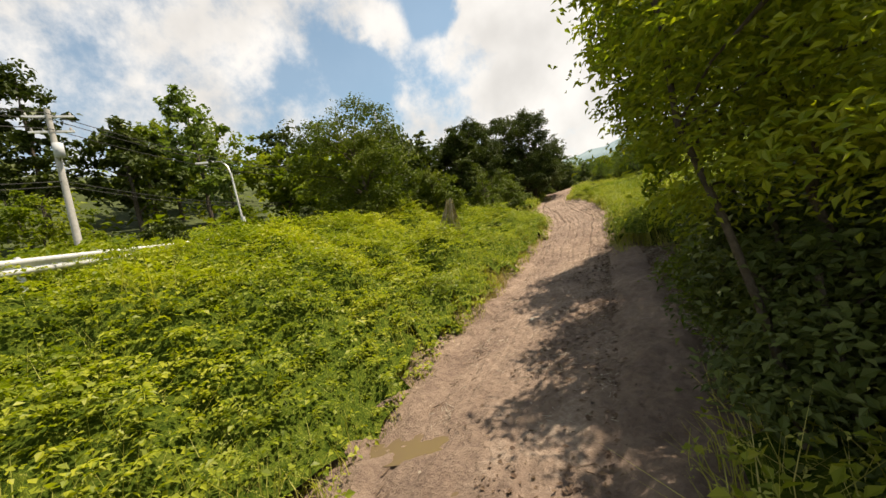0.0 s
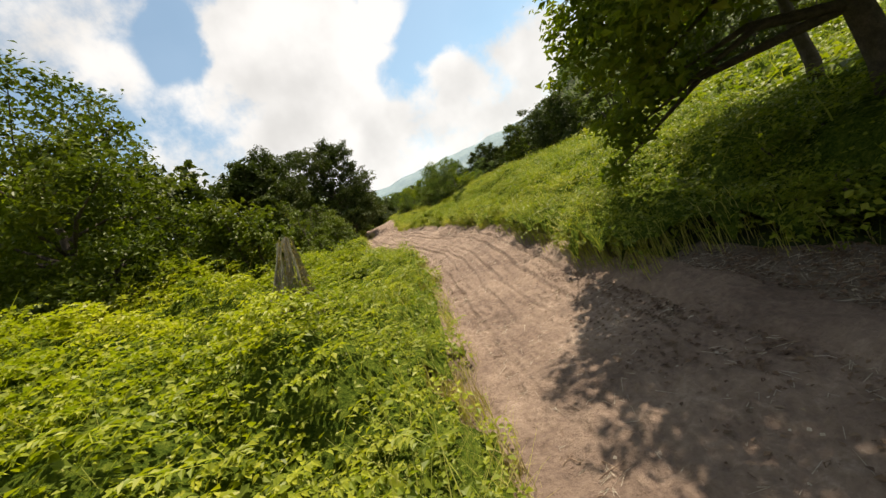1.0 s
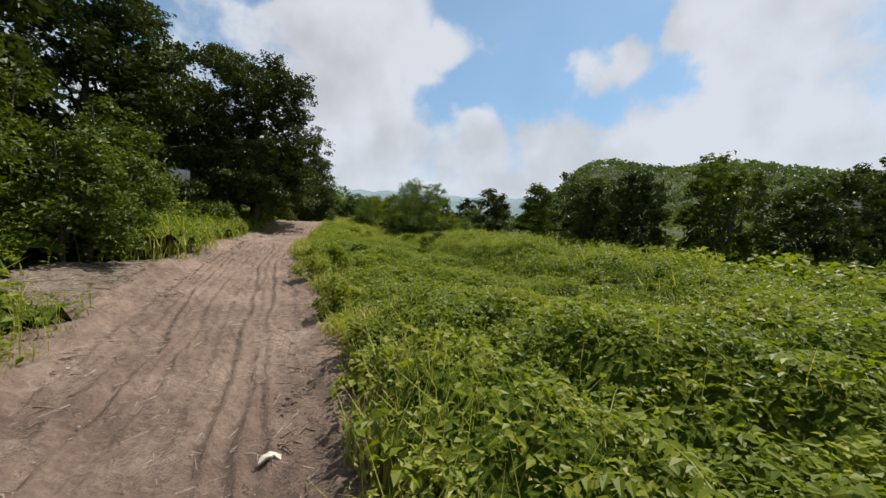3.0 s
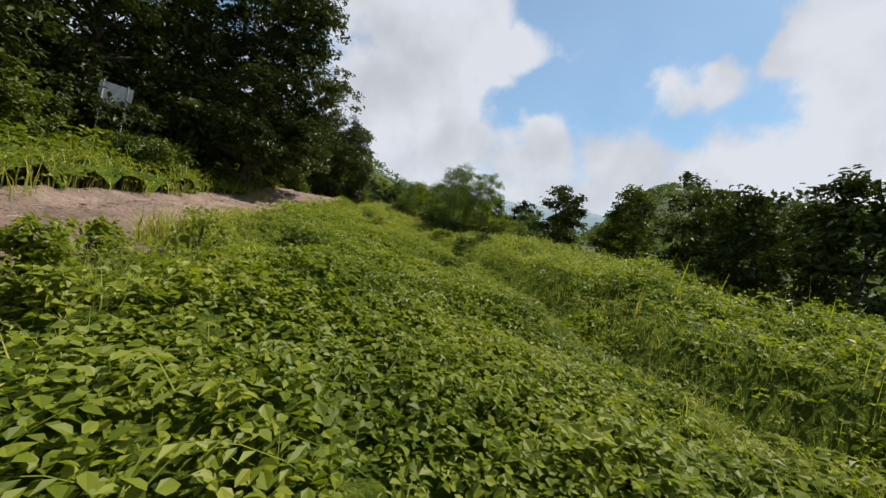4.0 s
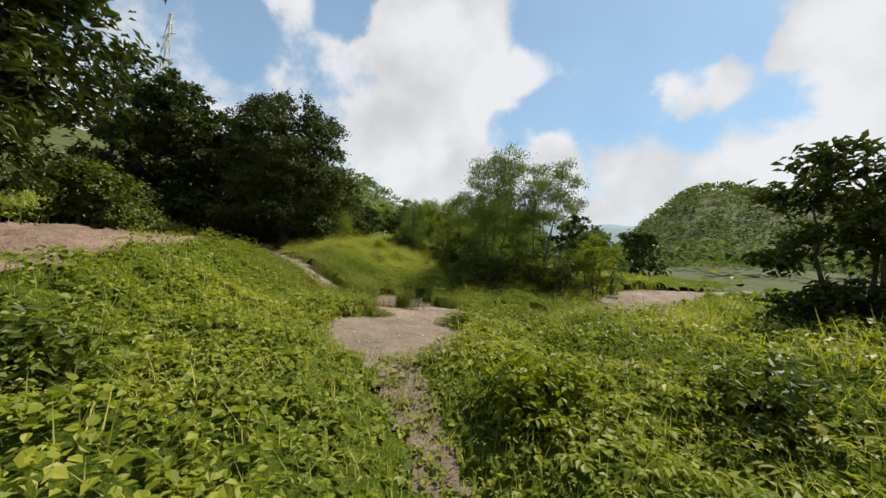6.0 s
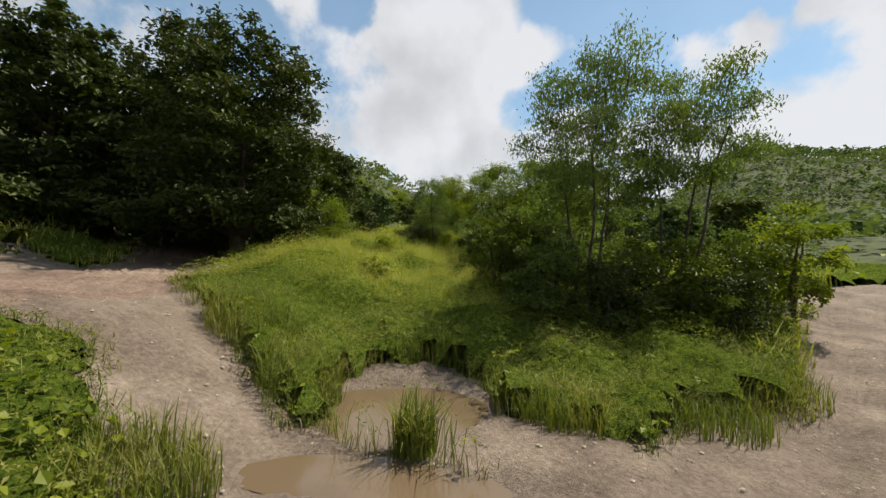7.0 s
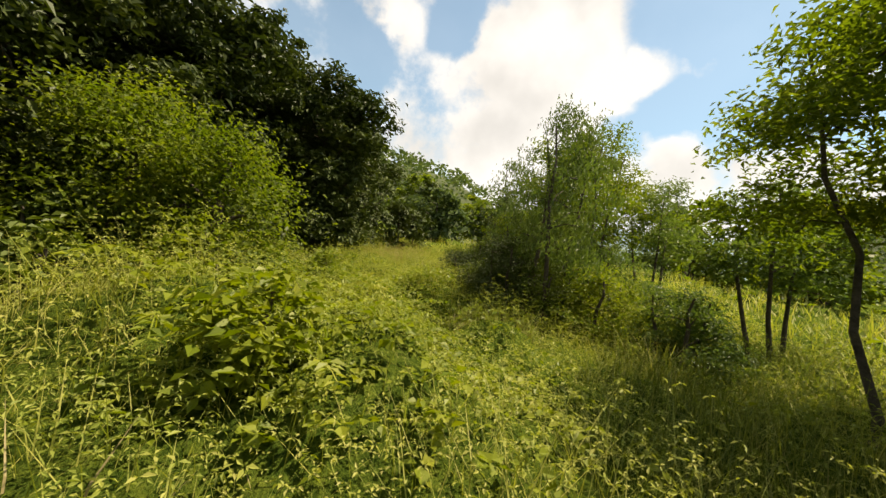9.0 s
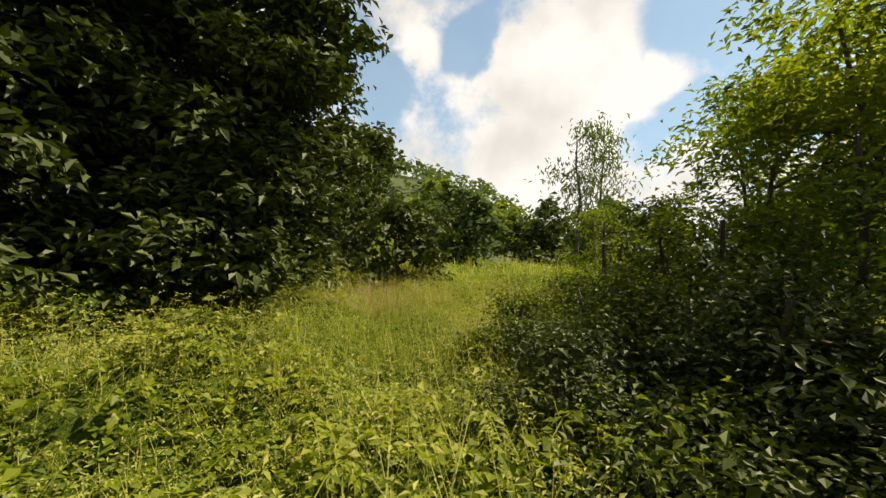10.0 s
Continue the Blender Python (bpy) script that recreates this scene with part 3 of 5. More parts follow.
def tall_grass(name, label, cells, height, density, keep, mat, width=0.012, weight=grassy, bend=0.5):
    parts = []
    for (x0, x1, y0, y1) in cells:
        n = int(density * (x1 - x0) * (y1 - y0))
        x, y = scatter(n, x0, x1, y0, y1, rng)
        k = keep(x, y) & (rng.random(n) < weight(x, y)) & (bare(x, y) < 0.3 + 0.5 * rng.random(n))
        x, y = x[k], y[k]
        f = np.stack([x, y, ground(x, y) + 0.02], 1)
        h = (0.13 + 1.1 * plants(x, y)) * height * rng.uniform(0.5, 1.3, len(x))
        parts.append(blades(f, h, rng, width, bend))
    V, F = join(parts)
    return tagged(new(name, mesh_from(name, V, F, [mat])), label, "grass", kind="stuff")


def close_to(d0, d1):
    def keep(x, y):
        d = poly_distance(x, y, FLIGHT)
        return (d >= d0) & (d < d1)
    return keep


# One closed sheet whose dark greens stand for shade between the leaves above.
M_UNDER = rough_material("shaded_foliage_sheet", [(0.014, 0.026, 0.005), (0.040, 0.066, 0.010), (0.085, 0.115, 0.017), (0.15, 0.175, 0.027)], 7.0, 1.0, 1.0, 4, 0.06, 0.0)


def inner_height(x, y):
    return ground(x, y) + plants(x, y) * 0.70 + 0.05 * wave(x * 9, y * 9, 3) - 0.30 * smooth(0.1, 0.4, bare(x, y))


tagged(new("shaded_foliage_sheet", grid_mesh("shaded_foliage_sheet", np.arange(-34, 40, 0.30), np.arange(-14, 106, 0.30), inner_height, [M_UNDER], lambda x, y: (bare(x, y) < 0.04) & (poly_distance(x, y, FLIGHT) < 26))), "dark green sheet standing for the shaded inner leaves of the creeping plants", "undergrowth", kind="stuff")
STRIP = [(-16, 12, y, y + 10) for y in range(-6, 104, 10)]
WIDE = [(-30, 30, y, y + 10) for y in range(-16, 114, 10)]


def wild(x, y):
    """Where mixed weeds take over from the vine."""
    return np.clip(0.25 + 0.75 * smooth(54, 60, y) + 0.5 * grassy(x, y) + 0.35 * smooth(-4.2, -5.5, x) * smooth(14, 18, y) * smooth(32, 27, y), 0, 1)


LOW = [(-8, 6, y, y + 8) for y in range(26, 60, 8)]
undergrowth("kudzu_carpet", "bright green creeping vine with broad three-part leaves along the old track", LOW, 0.080, NEAR_DENS * 0.90, close_to(0, 2.4), M_KUDZU, True)


def on_bank(x, y):
    """The sunny bank between the track and the upper road."""
    return (x < -3.6) & (y < 12.5 + 2.5 * wave(x, y, 5))


undergrowth("bank_plants", "yellow-green leafy plants heaped on the bank", [(-16, -3, y, y + 6) for y in range(-4, 20, 6)], 0.088, NEAR_DENS * 0.62, lambda x, y: close_to(0, 7)(x, y) & on_bank(x, y), M_BANK)
undergrowth("kudzu_carpet", "bright green creeping vine with broad three-part leaves covering the field", STRIP, 0.095, NEAR_DENS * 0.50, lambda x, y: close_to(0, 4.4)(x, y) & ~on_bank(x, y) & ~(close_to(0, 2.4)(x, y) & (y > 26) & (y < 66)), M_KUDZU)
undergrowth("kudzu_carpet", "bright green creeping vine with broad three-part leaves covering the hillside", WIDE, 0.100, MID_DENS * 1.9, lambda x, y: close_to(4.4, 10.5)(x, y) & ~(on_bank(x, y) & close_to(0, 7)(x, y)), M_KUDZU)
undergrowth("kudzu_carpet", "bright green creeping vine spread over the slope below the hedge", WIDE, 0.30, MID_DENS * 0.22, close_to(10.5, 24), M_KUDZU)
undergrowth("kudzu_carpet", "green creeping plants growing over the far slopes", [(x, x + 40, y, y + 30) for x in range(-60, 140, 40) for y in range(-40, 140, 30)], 0.8, FAR_DENS, close_to(24, 125), M_KUDZU)
undergrowth("mixed_weeds", "small-leaved yellowish green weeds among the vine", [(-16, 12, y, y + 10) for y in range(-4, 56, 10)], 0.045, WEED_DENS * 0.8, close_to(0, 4.0), M_WEED, False, wild, 0.4, 0.42)
MEADOW = [(-16, 8, y, y + 9) for y in range(56, 92, 9)]
undergrowth("mixed_weeds", "fine-leaved yellowish green weeds filling the meadow", MEADOW, 0.037, WEED_DENS * 3.0, lambda x, y: close_to(0, 4.2)(x, y) & (y > 65), M_WEED, False, wild, 0.45, 0.42)
undergrowth("mixed_weeds", "yellowish green weeds at the sides of the meadow", MEADOW, 0.075, WEED_DENS * 1.3, lambda x, y: close_to(4.2, 9)(x, y) & (y > 65), M_WEED, False, wild, 0.4, 0.42)
tall_grass("field_grass", "tall green grass with some yellow stems along the track", [(-16, 12, y, y + 10) for y in range(-4, 56, 10)], 0.95, GRASS_DENS, close_to(0, 6), M_GRASS, 0.005)
tall_grass("field_grass", "fine tall grass of the meadow with yellow stems", MEADOW, 1.0, GRASS_DENS * 1.8, lambda x, y: close_to(0, 5.5)(x, y) & (y > 66), M_GRASS, 0.0036)
tall_grass("field_grass", "deep green grass with dry stems on the island between the tracks", MEADOW[:2], 0.85, GRASS_DENS * 1.6, lambda x, y: close_to(0, 8)(x, y) & (y <= 66), M_ISLAND, 0.0045, grassy, 0.9)
undergrowth("mixed_weeds", "deep green weeds on the island between the tracks", MEADOW[:2], 0.05, WEED_DENS, lambda x, y: close_to(0, 8)(x, y) & (y <= 66), M_ISLAND, False, wild, 0.25, 0.42)
tall_grass("field_grass", "tall green grass on the slope", WIDE, 1.0, GRASS_DENS * 0.22, close_to(6, 18), M_GRASS, 0.016)
tall_grass("dry_grass", "pale dry grass stems and straw at the edges of the track", STRIP, 0.45, GRASS_DENS * 0.7, close_to(0, 7), M_STRAW, 0.005,
           lambda x, y: 0.07 * smooth(-0.1, 0.5, wave(x * 0.7, y * 0.7, 41)) + 0.55 * smooth(0.02, 0.3, bare(x, y)) * smooth(0.98, 0.6, bare(x, y)) + (0.10 + 0.50 * smooth(60, 66, y) * (0.4 + wave(x * 0.4, y * 0.4, 31))) * grassy(x, y) + 0.5 * smooth(1.3, 0.5, np.hypot((x + 4.6) / 1.2, (y - 10.5) / 3)), 0.9)



def shoots(name, label, n, x0, x1, y0, y1, leaf, mat, seed):
    """Arching shoots with paired leaflets that stand out of the vine."""
    g = np.random.default_rng(seed)
    x, y = g.uniform(x0, x1, n * 3), g.uniform(y0, y1, n * 3)
    keep = (bare(x, y) < 0.1) & (g.random(n * 3) < vine(x, y)) & (poly_distance(x, y, FLIGHT) < 9)
    x, y = x[keep][:n], y[keep][:n]
    n = len(x)
    a, ln, lift = g.uniform(0, 2 * math.pi, n), g.uniform(0.35, 0.95, n), g.uniform(0.5, 1.0, n)
    out = np.stack([np.cos(a), np.sin(a), np.zeros(n)], 1)
    side = np.stack([-np.sin(a), np.cos(a), np.zeros(n)], 1)
    base = np.stack([x, y, ground(x, y) + plants(x, y) * 0.85], 1)

    def at(u):
        return base + out * (ln * u * 0.85)[:, None] + np.array([0, 0, 1.0]) * (ln * lift * (0.95 * u - 0.75 * u * u))[:, None]

    parts = []
    for k in range(9):
        u = 0.2 + 0.1 * k
        for sgn in (-1, 1):
            ax = side * sgn + out * 0.45 + g.normal(0, 0.18, (n, 3)) - np.array([0, 0, 0.2])
            size = leaf * (1.15 - 0.6 * abs(u - 0.5)) * g.uniform(0.8, 1.2, n)
            parts.append(leaves(at(u) + ax * size[:, None] * 0.55, size, 0.7, g, 0.52, 0.10, 0.14, ax))
    for k in range(4):
        p, q, w = at(0.25 * k), at(0.25 * k + 0.25), side * 0.004
        parts.append((np.stack([p - w, p + w, q + w, q - w], 1).reshape(-1, 3), np.concatenate([np.arange(n)[:, None] * 4 + np.array(f) for f in ((0, 1, 2), (0, 2, 3))])))
    V, F = join(parts)
    return tagged(new(name, mesh_from(name, V, F, [mat])), label, "undergrowth", kind="stuff")


shoots("vine_shoots", "bright arching shoots with paired leaflets on the bank", 2000, -13, -4, -1, 22, 0.095, M_BANK, 31)
shoots("vine_shoots", "arching green shoots standing out of the field vine", 900, -3, 9, 14, 54, 0.10, M_KUDZU, 32)
shoots("vine_shoots", "arching green shoots along the wood's edge", 500, -15, -6, 70, 90, 0.09, M_KUDZU, 33)


# ---------------------------------------------------------------- trees
def tube(points, radii, sides=7):
    """A tapered limb along points."""
    vs, fs = [], []
    pts = [Vector(p) for p in points]
    for i, (p, r) in enumerate(zip(pts, radii)):
        d = (pts[min(i + 1, len(pts) - 1)] - pts[max(i - 1, 0)]).normalized()
        a = d.orthogonal().normalized()
        b = d.cross(a)
        for k in range(sides):
            t = 2 * math.pi * k / sides
            vs.append(p + (a * math.cos(t) + b * math.sin(t)) * r)
    for i in range(len(pts) - 1):
        for k in range(sides):
            k2 = (k + 1) % sides
            fs.append((i * sides + k, i * sides + k2, (i + 1) * sides + k2, (i + 1) * sides + k))
    return np.array([tuple(v) for v in vs]), np.array(fs)


def tree(name, x, y, height, spread_r, lobes, n_leaves, leaf, mat, bark, label, seed, trunk_r=0.16, stems=1, crown_from=0.3,
         up=0.25, hang=0.0, lean=(0, 0), clump=0.5, category="tree", sink=0.1, narrow=0.6, z=None, shape=0.62, group="", skirt=0, limbs=False, core=60, dome=False, stem_spread=0.5, boughs=()):
    """A tree: tapered stems with limbs, and a crown of many clumps of leaves in uneven lobes."""
    g = np.random.default_rng(seed)
    z0 = (float(ground(x, y)) if z is None else z) - sink
    root = tagged(new(name), label, category, group)
    root.location = (x, y, z0)
    # lobes of the crown
    top = height
    L = []
    for i in range(lobes):
        f = (i + 0.5) / lobes
        hz = crown_from * top + (1 - crown_from) * top * (0.12 + 0.80 * f)
        bulge = math.sin(math.pi * min(1, 0.16 + shape * f + 0.12)) ** 0.7
        if dome:
            bulge = math.sqrt(max(0.06, 1 - ((f - 0.46) / 0.66) ** 2))
        a = i * 2.399 + g.uniform(-0.5, 0.5)
        rr = spread_r * bulge * g.uniform(0.35, 0.72)
        size = spread_r * g.uniform(0.34, 0.55) * (0.65 + 0.5 * bulge)
        if dome:
            rr, size = spread_r * bulge * g.uniform(0.58, 0.80), spread_r * g.uniform(0.24, 0.40)
        L.append((np.array([lean[0] * hz / top + math.cos(a) * rr, lean[1] * hz / top + math.sin(a) * rr, min(hz, top - size * 0.75)]), size))
    if dome:                                             # the heart of the crown, behind the outer lobes
        for f in (0.25, 0.5, 0.72):
            L.append((np.array([lean[0] * f, lean[1] * f, (crown_from + (1 - crown_from) * f) * top]), spread_r * 0.52))
    L += [(np.array(b[:3]), b[3]) for b in boughs]
    for i in range(skirt):
        a = 2 * math.pi * i / skirt + g.uniform(-0.3, 0.3)
        size = spread_r * g.uniform(0.26, 0.4)
        L.append((np.array([math.cos(a) * spread_r * g.uniform(0.5, 0.85), math.sin(a) * spread_r * g.uniform(0.5, 0.85), size * 0.9 + top * g.uniform(0.0, 0.12)]), size))
    # stems and limbs
    reach_up = 0.70 if dome else 0.86
    parts, arms = [], []
    for s in range(stems):
        a = 2 * math.pi * s / stems + g.uniform(0, 1)
        ox, oy = (0, 0) if stems == 1 else (0.25 * math.cos(a), 0.25 * math.sin(a))
        tipx, tipy = lean[0] * 0.9 + (0 if stems == 1 else spread_r * stem_spread * math.cos(a)), lean[1] * 0.9 + (0 if stems == 1 else spread_r * stem_spread * math.sin(a))
        pts, rad = [], []
        for i in range(7):
            u = i / 6
            pts.append((ox + (tipx - ox) * u ** 1.2 + g.normal(0, min(0.05, 0.011 * top)), oy + (tipy - oy) * u ** 1.2 + g.normal(0, min(0.05, 0.011 * top)), top * reach_up * u))
            rad.append(trunk_r / math.sqrt(stems) * (1.25 - 1.1 * u) + 0.012)
        parts.append(tube(pts, rad))
        stem_pts = pts
        for c, size in (L[s::stems] if category != "weeds" else []):
            reach = math.hypot(c[0] - tipx * 0.5, c[1] - tipy * 0.5)
            u = min(0.92, max(0.16 if crown_from < 0.2 else 0.3, (c[2] - reach * g.uniform(-0.25, 0.7)) / (top * reach_up)))
            j = int(u * 6)
            p0 = np.array(stem_pts[j]) + (np.array(stem_pts[j + 1]) - np.array(stem_pts[j])) * (u * 6 - j)
            mid = (p0 + c) / 2 + np.array([g.normal(0, 0.06), g.normal(0, 0.06), 0.10 + 0.05 * g.random()]) * reach
            (arms if limbs else parts).append(tube([tuple(p0), tuple(mid), tuple(c), tuple(c + (c - mid) * (0.15 if limbs else 0.5))], [rad[j] * 0.5, rad[j] * 0.3, 0.016, 0.005], 5))
    V, F = join(parts)
    t = new("trunk", mesh_from("trunk", V, F, [bark], True))
    t.parent = root
    for v, f in arms:
        b = new("limb", mesh_from("limb", v, f, [bark], True))
        b.parent = t
    # leaves
    weights = np.array([s ** 2 for _, s in L])
    which = g.choice(len(L), size=max(1, int(n_leaves * 0.64) // 38), p=weights / weights.sum())
    d = g.normal(size=(len(which), 3))
    d /= np.linalg.norm(d, axis=1, keepdims=True)
    d[:, 2] = np.where(d[:, 2] < -0.35, -d[:, 2] * 0.4, d[:, 2])
    cen = np.array([c for c, _ in L])[which]
    siz = np.array([s for _, s in L])[which][:, None]
    rad = np.where(g.random((len(which), 1)) < 0.78, g.uniform(0.78, 1.1, (len(which), 1)), g.uniform(0.3, 0.8, (len(which), 1)))
    cc = cen + d * siz * rad * np.array([1, 1, 0.85])
    per = 38
    pos = np.repeat(cc, per, 0) + g.normal(size=(len(cc) * per, 3)) * clump * np.array([1, 1, 0.6]) * 0.55
    pos[:, 2] -= hang * np.abs(g.normal(size=len(pos)))
    sizes = leaf * 1.16 * g.uniform(0.6, 1.4, len(pos))
    axis = None
    if hang:
        axis = g.normal(size=(len(pos), 3)) * 0.5 + np.array([0, 0, -0.8])
    inner = np.repeat(rad[:, 0] < 0.78, per)
    sizes = np.where(inner, sizes * 1.2, sizes)
    pos[:, 2] = np.maximum(pos[:, 2], 0.1)
    face = np.repeat(d * np.array([0.8, 0.8, 0.5]) + np.array([0, 0, 0.75]), per, 0)
    crown = [leaves(pos, sizes, max(up, 0.45), g, narrow, 0.14, 0.1, axis, face)]
    if core:                                             # dense shaded sprays inside every lobe
        k = len(L) * core
        cen, siz = np.repeat(np.array([c for c, _ in L]), core, 0), np.repeat(np.array([s for _, s in L]), core)
        d = g.normal(size=(k, 3))
        d *= (0.80 * g.random(k) ** 0.4 / np.linalg.norm(d, axis=1))[:, None]
        p = cen + d * siz[:, None] * np.array([1, 1, 0.85])
        p[:, 2] = np.maximum(p[:, 2], 0.1)
        crown.append(leaves(p, np.minimum(siz * 0.30, leaf * 1.35) * g.uniform(0.7, 1.3, k), 0.1, g, 0.6, 0.14, 0.1))
    V, F = join(crown)
    c = new("crown", mesh_from("crown", V, F, [mat]))
    c.parent = root
    return root


def bush(name, x, y, height, r, n, leaf, mat, label, seed, **kw):
    args = dict(crown_from=0.0, stems=3, trunk_r=0.07, shape=0.7, clump=0.28)
    args.update(kw)
    return tree(name, x, y, height, r, 11, n, leaf, mat, M_BARK, label, seed, category=kw.pop("category", "shrub"), **{k: v for k, v in args.items() if k != "category"})


OAK = "tall dark green oak with a dense rounded crown beside the track"
WOOD = "dark green woodland tree with dense foliage"
# --- over the track at the start
tree("overhanging_tree", 4.3, 12.4, 9.2, 4.1, 30, 84000, 0.16, M_BRIGHT, M_BARK, "broad green tree with long limbs overhanging the earth track", 8, crown_from=0.30, trunk_r=0.2, narrow=0.46, limbs=True, core=170, clump=0.34, boughs=[(-3.9, 2.0, 1.45, 0.5), (-3.4, 1.7, 2.1, 0.7), (-2.7, 1.5, 2.7, 0.8), (-3.4, 0.4, 2.9, 0.9), (-3.5, -1.2, 3.7, 1.0), (-3.5, 1.2, 3.9, 1.1), (-3.5, -0.4, 5.0, 1.2)])
tree("overhanging_tree", 4.3, 6.7, 7.6, 3.4, 24, 60000, 0.14, M_BRIGHT, M_BARK, "leafy tree with yellow-green sprays shading the track", 9, crown_from=0.42, trunk_r=0.16, narrow=0.46, limbs=True, clump=0.36, core=140)
# Added tree: its crown only thickens the shade beside the track.
tree("overhanging_tree", 7.8, 9.6, 8.8, 3.4, 16, 18000, 0.18, M_BRIGHT, M_BARK, "tall leafy tree added beside the track to deepen the shade", 10, crown_from=0.25, trunk_r=0.18, narrow=0.42, limbs=True)
tree("overhanging_tree", 7.8, 16.6, 8.4, 2.6, 18, 26000, 0.15, M_BRIGHT, M_BARK, "leafy tree at the end of the thicket with drooping sprays", 11, crown_from=0.42, trunk_r=0.16, narrow=0.42, limbs=True, core=110, hang=0.12)
tree("sapling", 0.85, 3.0, 5.2, 0.95, 18, 30000, 0.062, M_BANK, M_BARK, "sunlit yellow-green sapling beside the track", 12, crown_from=0.34, trunk_r=0.03, narrow=0.38, limbs=True, core=30, clump=0.24, stems=2)
for i, (bx, by, bh, br) in enumerate([(1.5, 4.6, 2.4, 1.0), (1.9, 7.2, 1.9, 1.2), (3.0, 9.8, 1.2, 1.2), (4.8, 9.4, 1.6, 1.4), (1.6, 2.4, 1.8, 0.9), (1.4, 9.2, 0.9, 0.8), (0.9, 7.3, 1.1, 0.7), (0.9, 5.6, 1.4, 0.7), (0.6, 8.8, 0.7, 0.6), (1.5, 11.6, 0.9, 0.9), (2.9, 13.0, 1.1, 1.0), (3.4, 7.6, 2.2, 1.3), (5.2, 12.0, 1.5, 1.4), (4.4, 5.6, 2.4, 1.4), (5.6, 3.4, 2.6, 1.6)]):
    bush("shrub", bx, by, bh, br, 4400, 0.075, M_BRIGHT, "dark green shrub in the shade beside the track", 20 + i, narrow=0.45)
for i, (bx, by, bh, br) in enumerate([(1.6, 3.6, 2.6, 1.0), (2.1, 5.4, 3.0, 1.1), (2.8, 3.0, 3.2, 1.3), (0.85, 4.3, 2.5, 0.75), (0.95, 3.2, 2.1, 0.6)]):
    bush("shrub", bx, by, bh, br, 8000, 0.065, M_OAK, "dense dark shrub under the overhanging trees", 450 + i, core=120)
# --- bank on the left
tree("vine_covered_tree", -12.8, 16.2, 7.5, 3.3, 30, 42000, 0.115, M_VINE, M_BARK, "rounded tree thickly hung with vines on the bank", 1, up=0.3, crown_from=0.0, dome=True, skirt=7, clump=0.34, core=110)
bush("vine_covered_shrub", -9.4, 17.6, 3.4, 1.5, 9000, 0.12, M_VINE, "shrub hung with vines beside the rounded tree", 30)
for i, (bx, by, bh, br, m) in enumerate([(-32.3, 19.3, 13.1, 3.4, M_WILLOW), (-33.7, 14.5, 9.0, 3.6, M_OAK), (-35.6, 9.9, 13.2, 2.9, M_OAK), (-28.4, 24.4, 8.8, 3.4, M_BRIGHT), (-26.4, 27.1, 9.0, 3.1, M_BRIGHT), (-17.2, 21.5, 7.4, 3.1, M_BRIGHT), (-39.6, 18.5, 10.0, 3.8, M_BRIGHT), (-39.6, 4.0, 11.2, 4.1, M_OAK), (-17.5, 27.0, 9.2, 3.6, M_OAK), (-43.6, 29.0, 11.2, 4.2, M_BRIGHT), (-31.7, 33.0, 10.6, 3.8, M_BRIGHT), (-22, 29, 9.5, 3.4, M_OAK), (-27, 34, 10.5, 3.8, M_BRIGHT), (-33, 30, 11, 4, M_OAK), (-42, 22, 11, 4.2, M_BRIGHT), (-42, 8, 11, 4.2, M_OAK), (-40, -4, 11, 4.2, M_BRIGHT), (-20, 33, 9, 3.2, M_BRIGHT)]):
    tree("roadside_tree", bx, by, bh, br, 14, 3400, 0.40, m, M_BARK, "roadside tree behind the guard rail with an airy crown" if m is not M_OAK else "dark roadside tree behind the guard rail", 40 + i, crown_from=0.12, clump=0.45, group="trees behind the guard rail")
# --- woods along the track
for i, (bx, by, top, br, n) in enumerate([(-12.3, 51.6, 20.2, 4.7, 60000), (-15.8, 40.6, 18.2, 3.2, 24000), (-14.7, 33.4, 14.8, 2.6, 16000), (-18.2, 36.2, 15.5, 3.2, 14000), (-16.4, 46.2, 19.0, 3.6, 24000), (-19.5, 54.5, 18.5, 4.0, 16000),
                                           (-13.0, 71.4, 18.6, 4.1, 34000), (-18.6, 73.2, 17.8, 3.5, 16000), (-23.0, 75.0, 20.8, 3.8, 12000), (-28.4, 74.4, 22.4, 4.0, 12000), (-22.6, 71.8, 19.6, 3.5, 16000), (-17.0, 77.5, 17.6, 3.6, 22000),
                                           (-15.6, 86.0, 17.8, 3.1, 32000), (-19.0, 82.8, 19.4, 3.8, 16000), (-21.5, 86.0, 19.5, 4.0, 12000), (-16.8, 81.2, 17.6, 3.2, 24000), (-19.5, 88.5, 18.5, 4.0, 16000), (-23.0, 81.0, 19, 4.2, 12000), (-24, 43, 17, 4, 9000), (-26, 62, 18, 4, 9000)]):
    zz = float(ground(bx, by))
    near = n > 20000
    by_path = near and by > 65
    tree("oak_tree", bx, by, top - zz, br, 34 if near else 20, n * (1.6 if by_path else 1.15 if n > 15000 else 0.9), (0.18 if by_path else 0.20) if near else 0.28, M_OAK, M_BARK, OAK if near else WOOD, 60 + i, crown_from=0.04, trunk_r=0.26, clump=0.36, narrow=0.48, up=0.35, skirt=8 if by < 80 else 5, core=150 if n > 50000 else 80 if near else 60, dome=True, group="oaks along the track")
tree("young_tree", -13.4, 77.6, 4.3, 1.9, 18, 19000, 0.08, M_BRIGHT, M_BARK, "yellow-green young tree in front of dark woods", 90, crown_from=0.05)
tree("young_tree", -11.7, 78.2, 3.6, 1.5, 16, 14000, 0.08, M_BRIGHT, M_BARK, "yellow-green young tree in front of dark woods", 91, crown_from=0.05)
